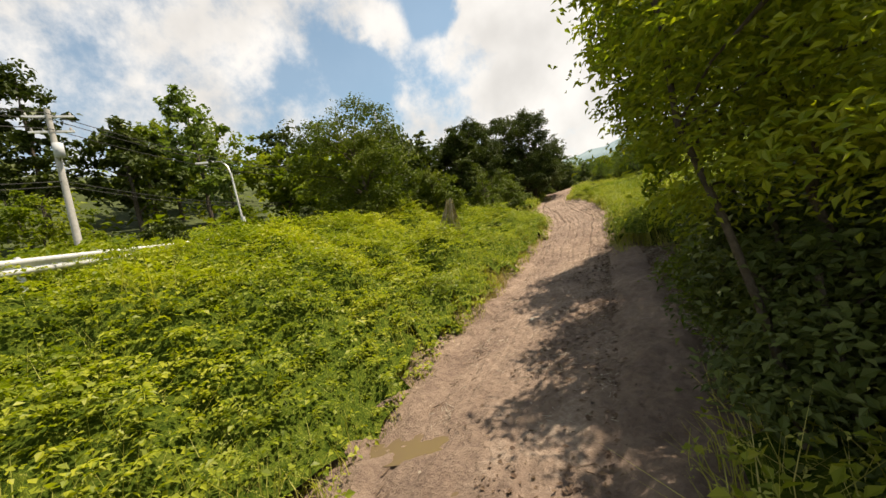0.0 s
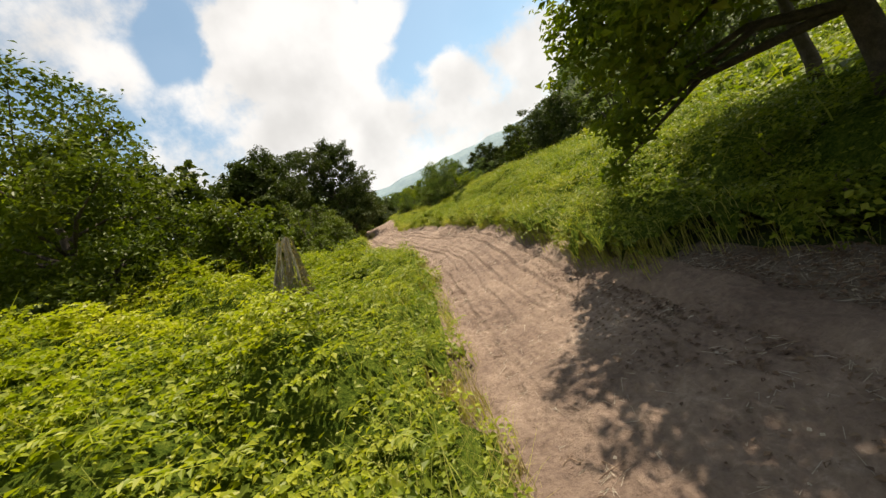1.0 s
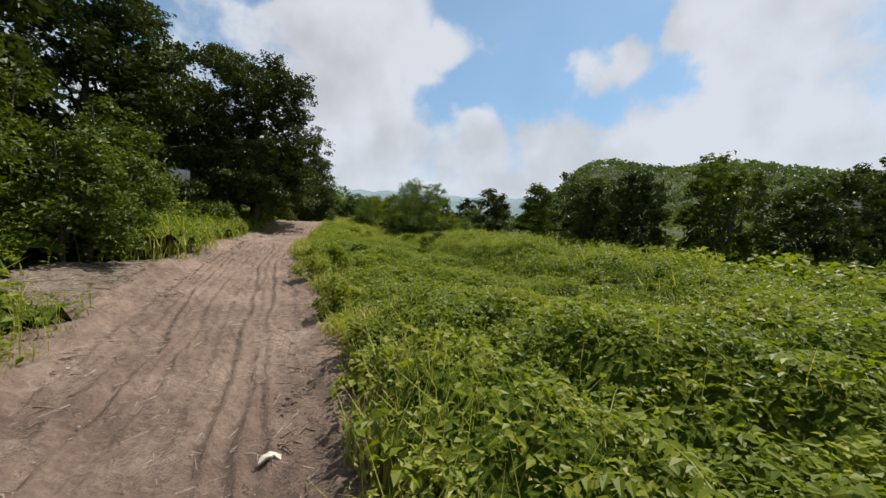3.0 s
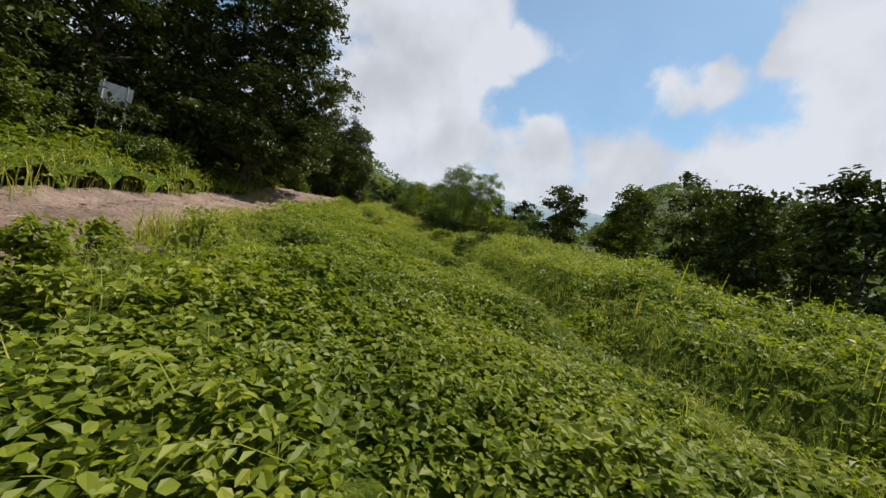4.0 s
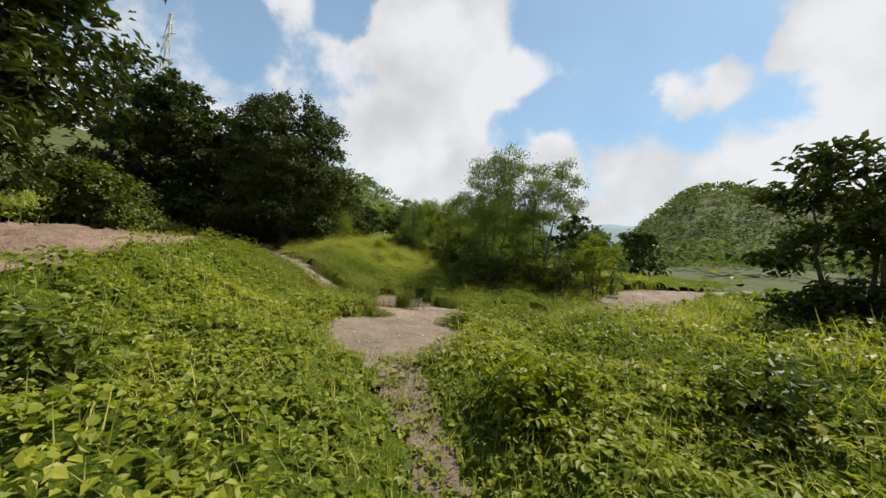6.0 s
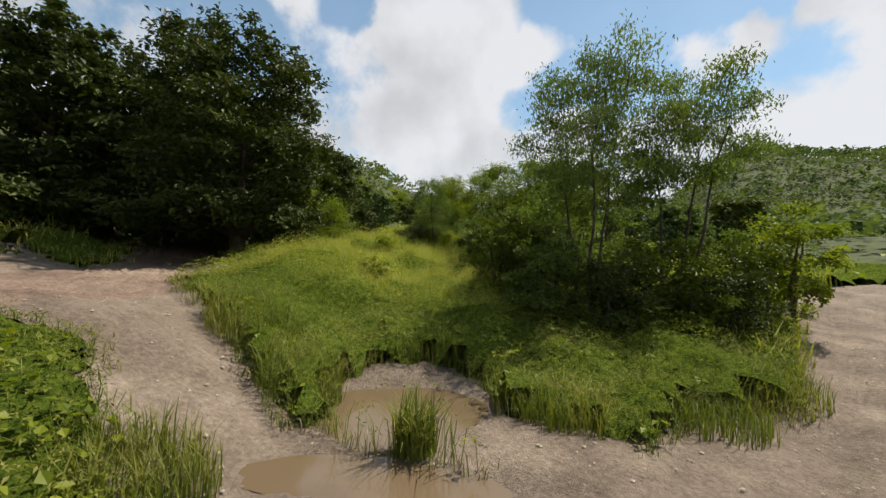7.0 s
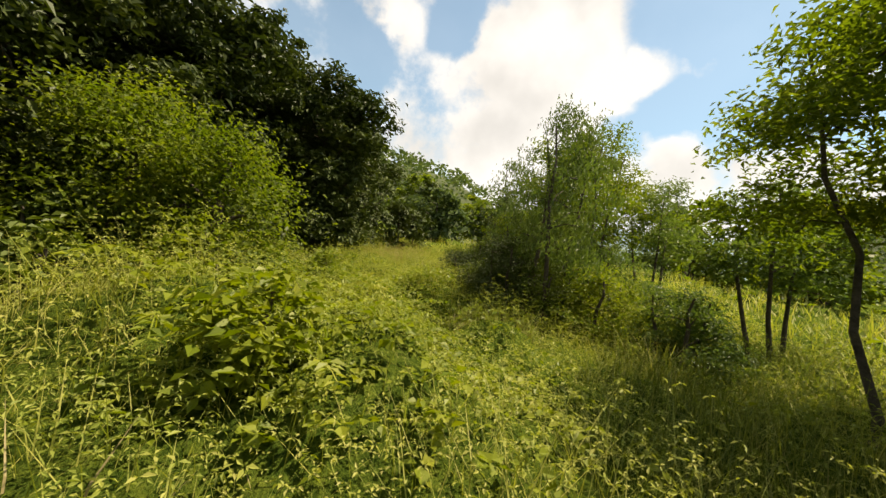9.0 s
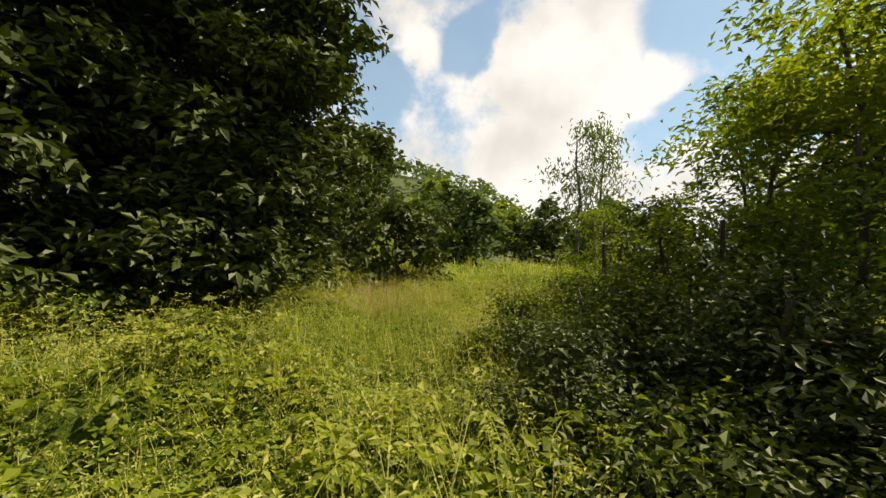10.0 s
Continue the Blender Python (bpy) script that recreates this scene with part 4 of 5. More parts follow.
for i, (bx, by, bh, br) in enumerate([(-11.0, 35.0, 4.9, 1.6), (-9.9, 32.4, 3.4, 1.2), (-11.3, 30.4, 4.3, 1.6), (-10.3, 28.8, 2.2, 1.1), (-12.8, 33.0, 5.4, 1.9), (-10.4, 34.0, 2.4, 1.0), (-12.2, 31.6, 2.8, 1.5), (-11.8, 37.4, 3.2, 1.5), (-12.1, 44.0, 1.7, 1.5), (-13.2, 46.4, 1.8, 1.6), (-12.0, 57.6, 2.2, 1.1), (-13.0, 59.2, 1.5, 1.3), (-13.6, 41.0, 2.6, 1.6)]):
    bush("vine_covered_shrub", bx, by, bh, br, 4800, 0.12, M_VINE, "shrub buried under green creeping vine beside the track", 100 + i)
for i, (bx, by, bh, br) in enumerate([(-14.2, 38.2, 3.2, 1.7), (-16.5, 43.8, 3.6, 1.9), (-15.6, 53.6, 3.4, 1.9), (-16.8, 58.5, 3.2, 1.9), (-16.2, 74.6, 3.4, 1.8), (-20.5, 70.2, 2.6, 1.8), (-25.5, 71.2, 2.8, 1.9), (-14.6, 78.0, 3.4, 1.8), (-18.5, 84.0, 4.2, 2.0), (-13.0, 90.0, 3.0, 1.8), (-17.0, 93.0, 4.5, 2.2), (-20.5, 40.0, 4.0, 2.2), (-21.0, 50.0, 4.2, 2.2), (-17.5, 64.5, 0.9, 1.6)]):
    bush("woodland_shrub", bx, by, bh, br, 2600, 0.19, M_OAK, "dark shrub under the woodland trees", 400 + i)
for i, (bx, by, bh, br) in enumerate([(-24.5, 4.0, 2.2, 1.6), (-26.0, 8.5, 2.6, 1.8), (-27.0, 12.5, 2.8, 1.8), (-28.5, 19.5, 3.0, 2.0), (-25.0, -1.5, 2.4, 1.8), (-31, 8, 4, 2.4), (-22.6, 21.2, 3.0, 1.8), (-15.6, 23.8, 3.0, 1.8), (-14.0, 27.0, 3.0, 1.7)]):
    bush("roadside_shrub", bx, by, bh, br, 3000, 0.18, M_BRIGHT if i % 2 else M_OAK, "green shrub behind the upper road", 430 + i)
# --- willows and shrubs past the junction
tree("willow_tree", 0.2, 66.0, 7.3, 1.9, 24, 27000, 0.085, M_WILLOW, M_BARK, "light green willow with an open crown at the junction", 6, stems=3, crown_from=0.36, hang=0.06, narrow=0.32, trunk_r=0.05, clump=0.30, limbs=True, core=4, dome=True, stem_spread=0.5)
tree("willow_tree", 2.4, 66.3, 7.0, 1.6, 20, 18000, 0.085, M_WILLOW, M_BARK, "light green willow leaning away from its twin", 7, stems=3, crown_from=0.42, hang=0.06, narrow=0.32, lean=(0.5, 0), trunk_r=0.05, clump=0.28, limbs=True, core=4, dome=True, stem_spread=0.55)
for i, (bx, by, bh, br, m, n) in enumerate([(-1.4, 72.3, 5.0, 1.9, M_WILLOW, 14000), (-0.6, 68.6, 3.6, 1.6, M_WILLOW, 11000), (0.9, 70.2, 5.0, 1.9, M_WILLOW, 11000), (5.3, 66.6, 3.6, 1.2, M_BRIGHT, 7000), (4.0, 66.9, 2.6, 1.4, M_VINE, 6000), (2.0, 67.0, 2.3, 1.6, M_VINE, 8000), (-2.4, 74.6, 3.0, 1.3, M_OAK, 7000), (2.6, 72.5, 4.5, 1.8, M_OAK, 8000), (7.2, 69.8, 3.0, 1.6, M_WILLOW, 5000), (-0.9, 66.3, 2.4, 1.2, M_WILLOW, 7000), (0.4, 65.2, 2.0, 1.1, M_OAK, 6000), (1.7, 65.0, 2.0, 1.2, M_VINE, 6000), (-1.7, 67.8, 2.9, 1.3, M_VINE, 8000), (3.0, 65.3, 1.8, 1.1, M_OAK, 5000), (0.0, 67.4, 3.6, 1.5, M_WILLOW, 8000), (0.5, 72.8, 6.1, 1.9, M_WILLOW, 15000), (2.2, 70.6, 5.4, 1.7, M_WILLOW, 10000), (-1.9, 69.6, 1.6, 0.9, M_OAK, 4500), (-1.7, 71.0, 1.9, 1.0, M_OAK, 4500), (-2.4, 72.9, 1.5, 0.9, M_OAK, 4500)]):
    bush("willow_shrub", bx, by, bh, br, n * 0.72, 0.10, m, "dense green willow shrub on the grassy island", 120 + i, narrow=0.38, dome=True, clump=0.22)
tree("willow_tree", -8.2, 92.5, 6.2, 1.1, 9, 3000, 0.14, M_WILLOW, M_BARK, "thin pale green willow with a sparse crown", 142, stems=2, crown_from=0.35, hang=0.12, narrow=0.25, trunk_r=0.07, core=0)
tree("willow_tree", -5.5, 81.0, 5.4, 1.6, 20, 17000, 0.072, M_WILLOW, M_BARK, "slender light green willow with a bushy skirt in tall grass", 140, stems=3, crown_from=0.22, hang=0.10, narrow=0.30, trunk_r=0.07, shape=0.85, limbs=True, core=6, clump=0.22, stem_spread=0.35)
for i, (bx, by, bh, br, n, m) in enumerate([(-1.7, 78.0, 6.2, 1.8, 22000, M_BRIGHT), (-1.2, 82.0, 4.4, 1.8, 8000, M_WILLOW), (-5.3, 87.2, 5.6, 1.9, 15000, M_BRIGHT), (-4.7, 84.7, 6.0, 1.9, 13000, M_BRIGHT), (-2.6, 86.4, 4.6, 1.6, 7000, M_WILLOW), (0.6, 76.2, 6.2, 2.1, 16000, M_BRIGHT)]):
    tree("young_tree", bx, by, bh, br, 12, n * 1.2, 0.095, m, M_BARK, "young tree with bare leaning stems and a light green crown", 150 + i, stems=3, crown_from=0.34, lean=(0.2 * (i % 3 - 1), 0.1), trunk_r=0.06, narrow=0.40, limbs=True, core=14, clump=0.30)
for i, (bx, by, bh, br) in enumerate([(-7.6, 90.4, 3.4, 1.5), (-4.2, 83.8, 2.6, 1.3), (-5.0, 89.6, 3.6, 1.6), (-8.8, 87.0, 1.1, 0.8), (-3.2, 80.4, 1.9, 1.0), (-2.0, 75.9, 1.7, 1.0), (-6.8, 84.6, 2.8, 1.2), (-5.6, 85.0, 3.8, 1.5), (-7.3, 86.4, 3.0, 1.3), (-8.2, 87.6, 1.8, 1.0), (-8.6, 85.6, 1.2, 0.8), (-7.2, 84.0, 1.6, 0.9), (-4.6, 81.0, 1.9, 1.1), (-6.0, 82.4, 1.6, 0.9), (-6.6, 82.8, 2.2, 1.0), (-7.3, 82.9, 1.3, 0.8)]):
    bush("willow_shrub", bx, by, bh, br, 9500, 0.06, (M_BRIGHT, M_WILLOW, M_OAK)[i % 3], "leafy green shrub in the tall grass", 170 + i, narrow=0.5, clump=0.2)
for i, (bx, by, bh, br) in enumerate([(-11.6, 75.4, 1.5, 1.1), (-10.6, 77.8, 1.3, 1.0), (-12.9, 76.6, 1.9, 1.2), (-10.4, 73.0, 1.2, 0.9), (-14.4, 83.2, 1.2, 1.0), (-12.4, 83.6, 0.9, 0.8)]):
    bush("vine_covered_shrub", bx, by, bh, br, 4500, 0.11, M_VINE, "low shrub covered with creeping vine at the wood's edge", 180 + i)
# Oak and vine greens darken these shrubs to stand for shade under the willow.
for i, (bx, by, bh, br) in enumerate([(-6.5, 81.5, 2.3, 1.0), (-6.1, 82.6, 3.0, 1.2), (-7.0, 83.4, 2.2, 1.0), (-7.7, 84.6, 2.0, 1.0), (-6.4, 85.6, 2.4, 1.1), (-8.2, 86.0, 1.7, 0.9), (-7.0, 82.0, 1.4, 0.8), (-5.6, 81.0, 1.8, 0.9), (-8.1, 83.5, 1.5, 0.9), (-8.7, 85.2, 1.6, 0.9), (-7.5, 82.5, 1.2, 0.7)]):
    bush("willow_shrub", bx, by, bh, br, 12000, 0.04, M_VINE if i % 2 else M_OAK, "dark green shrub crowding the foot of the willow, darkened for its shade", 480 + i, core=150, clump=0.2)
# --- leafy clumps standing out of the field
FIELD = [(-0.4, 41.0, 0.75, 0.7), (1.9, 45.4, 0.8, 0.8), (0.4, 48.6, 0.8, 0.8), (-3.6, 47.0, 0.7, 0.7), (1.6, 51.5, 0.9, 0.9), (-0.6, 51.4, 0.7, 0.6), (-4.8, 50.4, 0.7, 0.7), (3.6, 42.0, 0.9, 1.0), (4.4, 47.5, 1.0, 1.1), (2.6, 38.4, 0.7, 0.8), (-3.4, 37.6, 0.6, 0.6),
         (0.6, 33.2, 0.7, 0.7), (2.4, 31.0, 0.8, 0.8), (4.8, 34.0, 0.9, 1.0), (6.6, 30.6, 0.9, 1.0), (3.2, 26.8, 0.8, 0.8), (5.6, 25.0, 0.8, 0.9), (8.4, 27.0, 0.9, 1.1), (-0.4, 28.4, 0.6, 0.6), (1.2, 24.2, 0.7, 0.7), (7.4, 37.0, 1.0, 1.2), (10.2, 33.0, 1.0, 1.3), (6.2, 52.0, 1.0, 1.1), (-6.4, 44.6, 0.6, 0.6),
         (-6.0, 9.0, 0.7, 0.7), (-5.6, 6.4, 0.6, 0.6), (-8.2, 8.4, 0.8, 0.9), (-9.6, 12.0, 0.9, 1.0), (-6.8, 17.6, 0.8, 0.8), (-5.4, 20.4, 0.7, 0.7), (-8.6, 22.5, 0.9, 0.9), (-7.4, 25.4, 0.8, 0.8), (-7.2, 4.2, 0.7, 0.8), (-8.0, 70.0, 0.9, 0.8), (-5.6, 72.6, 0.8, 0.7), (-9.4, 73.2, 1.0, 0.9), (-7.4, 75.0, 1.0, 0.8), (-8.4, 78.4, 0.9, 0.8), (-10.8, 80.6, 1.1, 0.9), (-6.0, 68.2, 0.7, 0.7), (-3.8, 74.4, 0.8, 0.7)]
for i, (bx, by, bh, br) in enumerate(FIELD):
    bush("weed_clump", bx, by, bh * 1.15, br * 0.8, 1900, 0.085, (M_KUDZU, M_WEED)[i % 2] if by > 66 else (M_VINE, M_KUDZU, M_VINE, M_WEED)[i % 4], "leafy green clump of weeds standing out of the creeping vine", 700 + i, stems=1, trunk_r=0.02, clump=0.2, category="weeds", core=25)
# --- hedge down the slope
for i, (bx, by, bh, br) in enumerate([(7.6, 56.6, 4.2, 1.5), (10.6, 53.4, 3.8, 1.8), (12.6, 50.0, 4.2, 1.9), (11.8, 46.0, 3.9, 1.9), (12.4, 42.4, 4.0, 2.0), (15.0, 39.4, 4.3, 2.0), (18.0, 37.2, 4.0, 2.1), (21.5, 36.2, 4.4, 2.2), (25.5, 35.6, 4.6, 2.4), (30.0, 35.2, 4.5, 2.5), (35.0, 34.0, 4.6, 2.7), (41.0, 33.0, 5.0, 3.0), (15.5, 47.5, 4.6, 2.2), (16.5, 54.0, 4.6, 2.4), (20.5, 44.0, 4.6, 2.6), (27.0, 41.0, 5.0, 2.8), (13.5, 58.6, 4.2, 2.0), (35.0, 41.0, 5.6, 3.2)]):
    tree("hedge_tree", bx, by, bh + 1.3 + 0.45 * (i % 3), br * 1.1, 13, 5000, 0.24, (M_OAK, M_VINE, M_OAK, M_OAK)[i % 4], M_BARK, "small leafy tree in the hedge below the field", 200 + i, stems=3, crown_from=0.06, trunk_r=0.1, clump=0.35, narrow=0.4, shape=0.7, dome=i % 3 != 1, skirt=6, core=70, group="trees of the hedge")
# --- trees in the valley ahead
for i, (bx, by, bh, br) in enumerate([(-18, 106, 5.6, 2.6), (-15, 100, 4.6, 2.2), (-22, 112, 7, 3), (-12, 110, 6, 2.8), (-7, 107, 5.5, 2.6), (-25, 104, 8, 3.2), (-3, 113, 6.5, 3), (3, 108, 6.5, 3), (-16, 118, 7, 3.2), (-9, 120, 7, 3.2), (9, 103, 6.5, 3), (6, 94, 5, 2.4), (13, 96, 6, 2.8), (-20, 96, 7, 2.6), (2, 98, 5, 2.3), (17, 86, 5, 2.6), (12, 84, 4.4, 2.2), (-28, 96, 9, 3.6)]):
    tree("valley_tree", bx, by, bh, br, 12, 2200, 0.42, (M_OAK, M_FAR, M_BRIGHT)[i % 3], M_BARK, "rounded green tree at the foot of the wooded hill", 240 + i, crown_from=0.0, trunk_r=0.14, clump=0.5, group="trees in the valley")


# ---------------------------------------------------------------- wooded hills and far ridge
def hill_woods():
    """Crowns of the woods on the hills, each a rounded heap of large leaves."""
    g = np.random.default_rng(77)
    x, y = g.uniform(-140, 420, 26000), g.uniform(-30, 420, 26000)
    r, az = np.hypot(x, y - 42), np.degrees(np.arctan2(x, y - 42))
    keep = (r < 420) & (r > np.interp(az, [-90, -40, -20, 0, 14, 30, 45, 70, 110, 180], [70, 62, 72, 78, 62, 55, 48, 50, 60, 60])) & (az > -75) & (az < 105)
    lawn = (np.hypot((x - 100) / 30, (y - 84) / 12) < 1) | (np.hypot(x - 138, y - 84) < 17)
    az_top = np.degrees(np.arctan2(x + 3.4, y - 18))
    el_top = np.degrees(np.arctan2(ground(x, y) + np.interp(r, [40, 420], [2.0, 5.2]) * 1.5 - 5.3, np.hypot(x + 3.4, y - 18)))
    lawn |= (az_top > 56) & (az_top < 80) & (el_top > 3.2) & (r < 165)
    keep &= ~lawn & (g.random(len(x)) < np.interp(r, [40, 120, 420], [0.8, 0.5, 0.28]))
    x, y, r = x[keep], y[keep], r[keep]
    per = 15
    size = np.interp(r, [40, 420], [2.0, 5.2]) * g.uniform(0.7, 1.3, len(x))
    c = np.stack([x, y, ground(x, y) + size * 0.55], 1)
    d = g.normal(size=(len(x) * per, 3))
    d /= np.linalg.norm(d, axis=1, keepdims=True)
    d[:, 2] = np.abs(d[:, 2])
    s = np.repeat(size, per)
    pos = np.repeat(c, per, 0) + d * s[:, None] * np.array([0.8, 0.8, 0.75]) * g.uniform(0.8, 1.1, (len(s), 1))
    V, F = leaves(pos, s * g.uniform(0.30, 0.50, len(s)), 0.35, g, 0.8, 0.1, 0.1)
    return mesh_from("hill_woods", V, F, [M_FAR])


M_LAWN = rough_material("hillside_grass", [(0.10, 0.14, 0.025), (0.17, 0.21, 0.035), (0.24, 0.27, 0.06)], 0.25, 0.9, 0.4, 9, 0.1)


def lawn_mesh():
    """Mown grass on the slope below the hall."""
    az, d = np.meshgrid(np.radians(np.linspace(55, 82, 60)), np.linspace(92, 172, 60))
    x, y = -3.4 + d * np.sin(az), 18 + d * np.cos(az)
    V = np.stack([x, y, ground(x, y) + 0.25 + 0.12 * wave(x, y, 5)], -1).reshape(-1, 3)
    i = np.arange(3600).reshape(60, 60)
    return mesh_from("lawn", V, np.stack([i[:-1, :-1], i[:-1, 1:], i[1:, 1:], i[1:, :-1]], -1).reshape(-1, 4), [M_LAWN], True)


tagged(new("lawn", lawn_mesh()), "bright green mown grass on the slope below the hall", "lawn", kind="structure")
tagged(new("hill_woods", hill_woods()), "dense green broadleaf woods covering the hills, with haze in the leaf colour", "woods", kind="stuff")


def ridge_mesh(dist, base_el, amp, seed, n=240):
    az = np.linspace(-120, 130, n)
    el = base_el + amp * (np.sin(az * 0.07 + seed) + 0.5 * np.sin(az * 0.19 + 2 * seed) + 0.16 * np.sin(az * 0.9 + seed) + 0.07 * np.sin(az * 2.3))
    rows = []
    for k, f in enumerate((0.0, 0.45, 0.8, 1.0, 0.9)):
        d = dist * (0.75 + 0.09 * k)
        rows.append(np.stack([d * np.sin(np.radians(az)), 42 + d * np.cos(np.radians(az)), np.tan(np.radians(el)) * dist * f * (1 + 0.012 * np.sin(az * 1.7 + k))], 1))
    V = np.concatenate(rows)
    i = np.arange(5 * n).reshape(5, n)
    F = np.stack([i[:-1, :-1], i[:-1, 1:], i[1:, 1:], i[1:, :-1]], -1).reshape(-1, 4)
    return V, F


# Blue-grey woods: the haze of distance is painted into the ridge colour.
M_RIDGE = rough_material("hazy_far_woods", [(0.10, 0.155, 0.19), (0.14, 0.20, 0.22), (0.19, 0.25, 0.26)], 0.01, 0.95, 0.5, 8, 6.0)
tagged(new("backdrop", mesh_from("backdrop", *ridge_mesh(1900, 9.3, 0.5, 1.0), [M_RIDGE], True)), "distant wooded mountain ridge with blue-green haze in its colour", "mountain ridge", kind="structure")


# ---------------------------------------------------------------- small things
def part(name, V, F, mat, parent, label="", smooth_faces=True):
    ob = new(name, mesh_from(name, V, F, [mat], smooth_faces))
    ob.parent = parent
    if label:
        tagged(ob, label)
    return ob


def boxes(cs):
    """Boxes from (centre, half sizes, turn about z in degrees)."""
    vs, fs = [], []
    for c, h, rz in cs:
        a = radians(rz)
        n = len(vs)
        for sx, sy, sz in ((-1, -1, -1), (1, -1, -1), (1, 1, -1), (-1, 1, -1), (-1, -1, 1), (1, -1, 1), (1, 1, 1), (-1, 1, 1)):
            x, y = sx * h[0], sy * h[1]
            vs.append((c[0] + x * math.cos(a) - y * math.sin(a), c[1] + x * math.sin(a) + y * math.cos(a), c[2] + sz * h[2]))
        fs += [tuple(n + k for k in f) for f in ((0, 3, 2, 1), (4, 5, 6, 7), (0, 1, 5, 4), (1, 2, 6, 5), (2, 3, 7, 6), (3, 0, 4, 7))]
    return np.array(vs), np.array(fs)


M_STEEL = rough_material("galvanised_steel", [(0.42, 0.42, 0.41), (0.55, 0.55, 0.54), (0.66, 0.66, 0.65)], 3, 0.5, 0.15, 6, 0.004, 0.5, 0.5)
M_CONCRETE = rough_material("weathered_concrete", [(0.24, 0.235, 0.22), (0.36, 0.35, 0.33), (0.46, 0.45, 0.43)], 1.2, 0.9, 0.3, 8, 0.01)
M_PANEL = rough_material("grey_cladding", [(0.33, 0.35, 0.37), (0.42, 0.44, 0.46), (0.5, 0.52, 0.54)], 0.3, 0.7, 0.1, 6, 0.01)
M_ASPHALT = rough_material("asphalt", [(0.04, 0.04, 0.042), (0.06, 0.06, 0.062), (0.09, 0.09, 0.09)], 3, 0.9, 0.5, 8, 0.01)
M_DARK = rough_material("dark_glass", [(0.02, 0.022, 0.025), (0.035, 0.037, 0.04), (0.05, 0.05, 0.055)], 0.5, 0.25, 0.0)
M_WIRE = rough_material("cable", [(0.02, 0.02, 0.02), (0.03, 0.03, 0.03), (0.045, 0.045, 0.045)], 2, 0.7, 0.1)

# guard rail on the upper road: a corrugated beam on posts
RAIL = [(-6.5, -2.6), (-9.7, 1.95), (-13.7, 5.9), (-18.5, 11.6), (-20.6, 14.2), (-22.4, 16.8)]


def guard_rail():
    root = tagged(new("guard_rail"), "white-grey steel guard rail along the upper road", "guard rail")
    q, nrm, t = centre_line(RAIL, 0.5)
    zt = np.interp(t, [0, 5.5, t[-1]], [3.9, 4.72, 7.75])
    prof = [(0.0, -0.16), (0.05, -0.12), (0.05, -0.06), (0.0, -0.02), (0.0, 0.02), (0.05, 0.06), (0.05, 0.12), (0.0, 0.16), (-0.012, 0.16), (-0.012, -0.16)]
    V = np.array([[(q[i, 0] + nrm[i, 0] * a, q[i, 1] + nrm[i, 1] * a, zt[i] + b) for a, b in prof] for i in range(len(q))]).reshape(-1, 3)
    m = len(prof)
    F = np.array([(i * m + k, i * m + (k + 1) % m, (i + 1) * m + (k + 1) % m, (i + 1) * m + k) for i in range(len(q) - 1) for k in range(m)])
    part("beam", V, F, M_STEEL, root, "corrugated steel beam")
    for i in range(2, len(q), 5):
        x, y = q[i] - nrm[i] * 0.09
        g = float(ground(x, y)) - 0.2
        part("post", *tube([(x, y, g), (x, y, zt[i] + 0.1), (x, y, zt[i] + 0.2)], [0.06, 0.06, 0.045], 10), M_STEEL, root)
    return root


guard_rail()
q, nrm, t = centre_line([(-10.5, -7), (-13.3, 0.2), (-17.2, 4.5), (-22.5, 10.3), (-27, 17), (-33, 30)], 0.6)
V = np.concatenate([np.stack([q[:, 0] + nrm[:, 0] * o, q[:, 1] + nrm[:, 1] * o, np.interp(t, [0, 18, t[-1]], [3.6, 6.4, 9.5])], 1) for o in (-2.4, 2.6)])
n = len(q)
F = np.array([(i, i + 1, n + i + 1, n + i) for i in range(n - 1)])
tagged(new("road", mesh_from("road", V, F, [M_ASPHALT], True)), "grey asphalt road behind the guard rail", "road", kind="structure")


def street_lamp(x, y):
    z = float(ground(x, y)) - 0.3
    root = tagged(new("street_lamp"), "white steel street lamp with a bent arm", "street lamp")
    top = 14.55
    part("pole", *tube([(x, y, z), (x, y, top - 1.2), (x - 0.05, y - 0.08, top - 0.45), (x - 0.25, y - 0.38, top - 0.05), (x - 0.6, y - 0.9, top)], [0.09, 0.07, 0.06, 0.055, 0.045], 10), M_STEEL, root)
    head = part("lamp_head", *boxes([((x - 0.95, y - 1.45, top - 0.05), (0.14, 0.42, 0.07), -34)]), M_STEEL, root, "flat lamp head", False)
    part("lens", *boxes([((x - 0.95, y - 1.45, top - 0.13), (0.11, 0.36, 0.012), -34)]), M_CONCRETE, head, "", False)
    part("control_box", *boxes([((x + 0.1, y, z + 2.6), (0.12, 0.1, 0.2), 0)]), M_PANEL, root, "small grey box", False)
    return root


street_lamp(-26.3, 17.9)


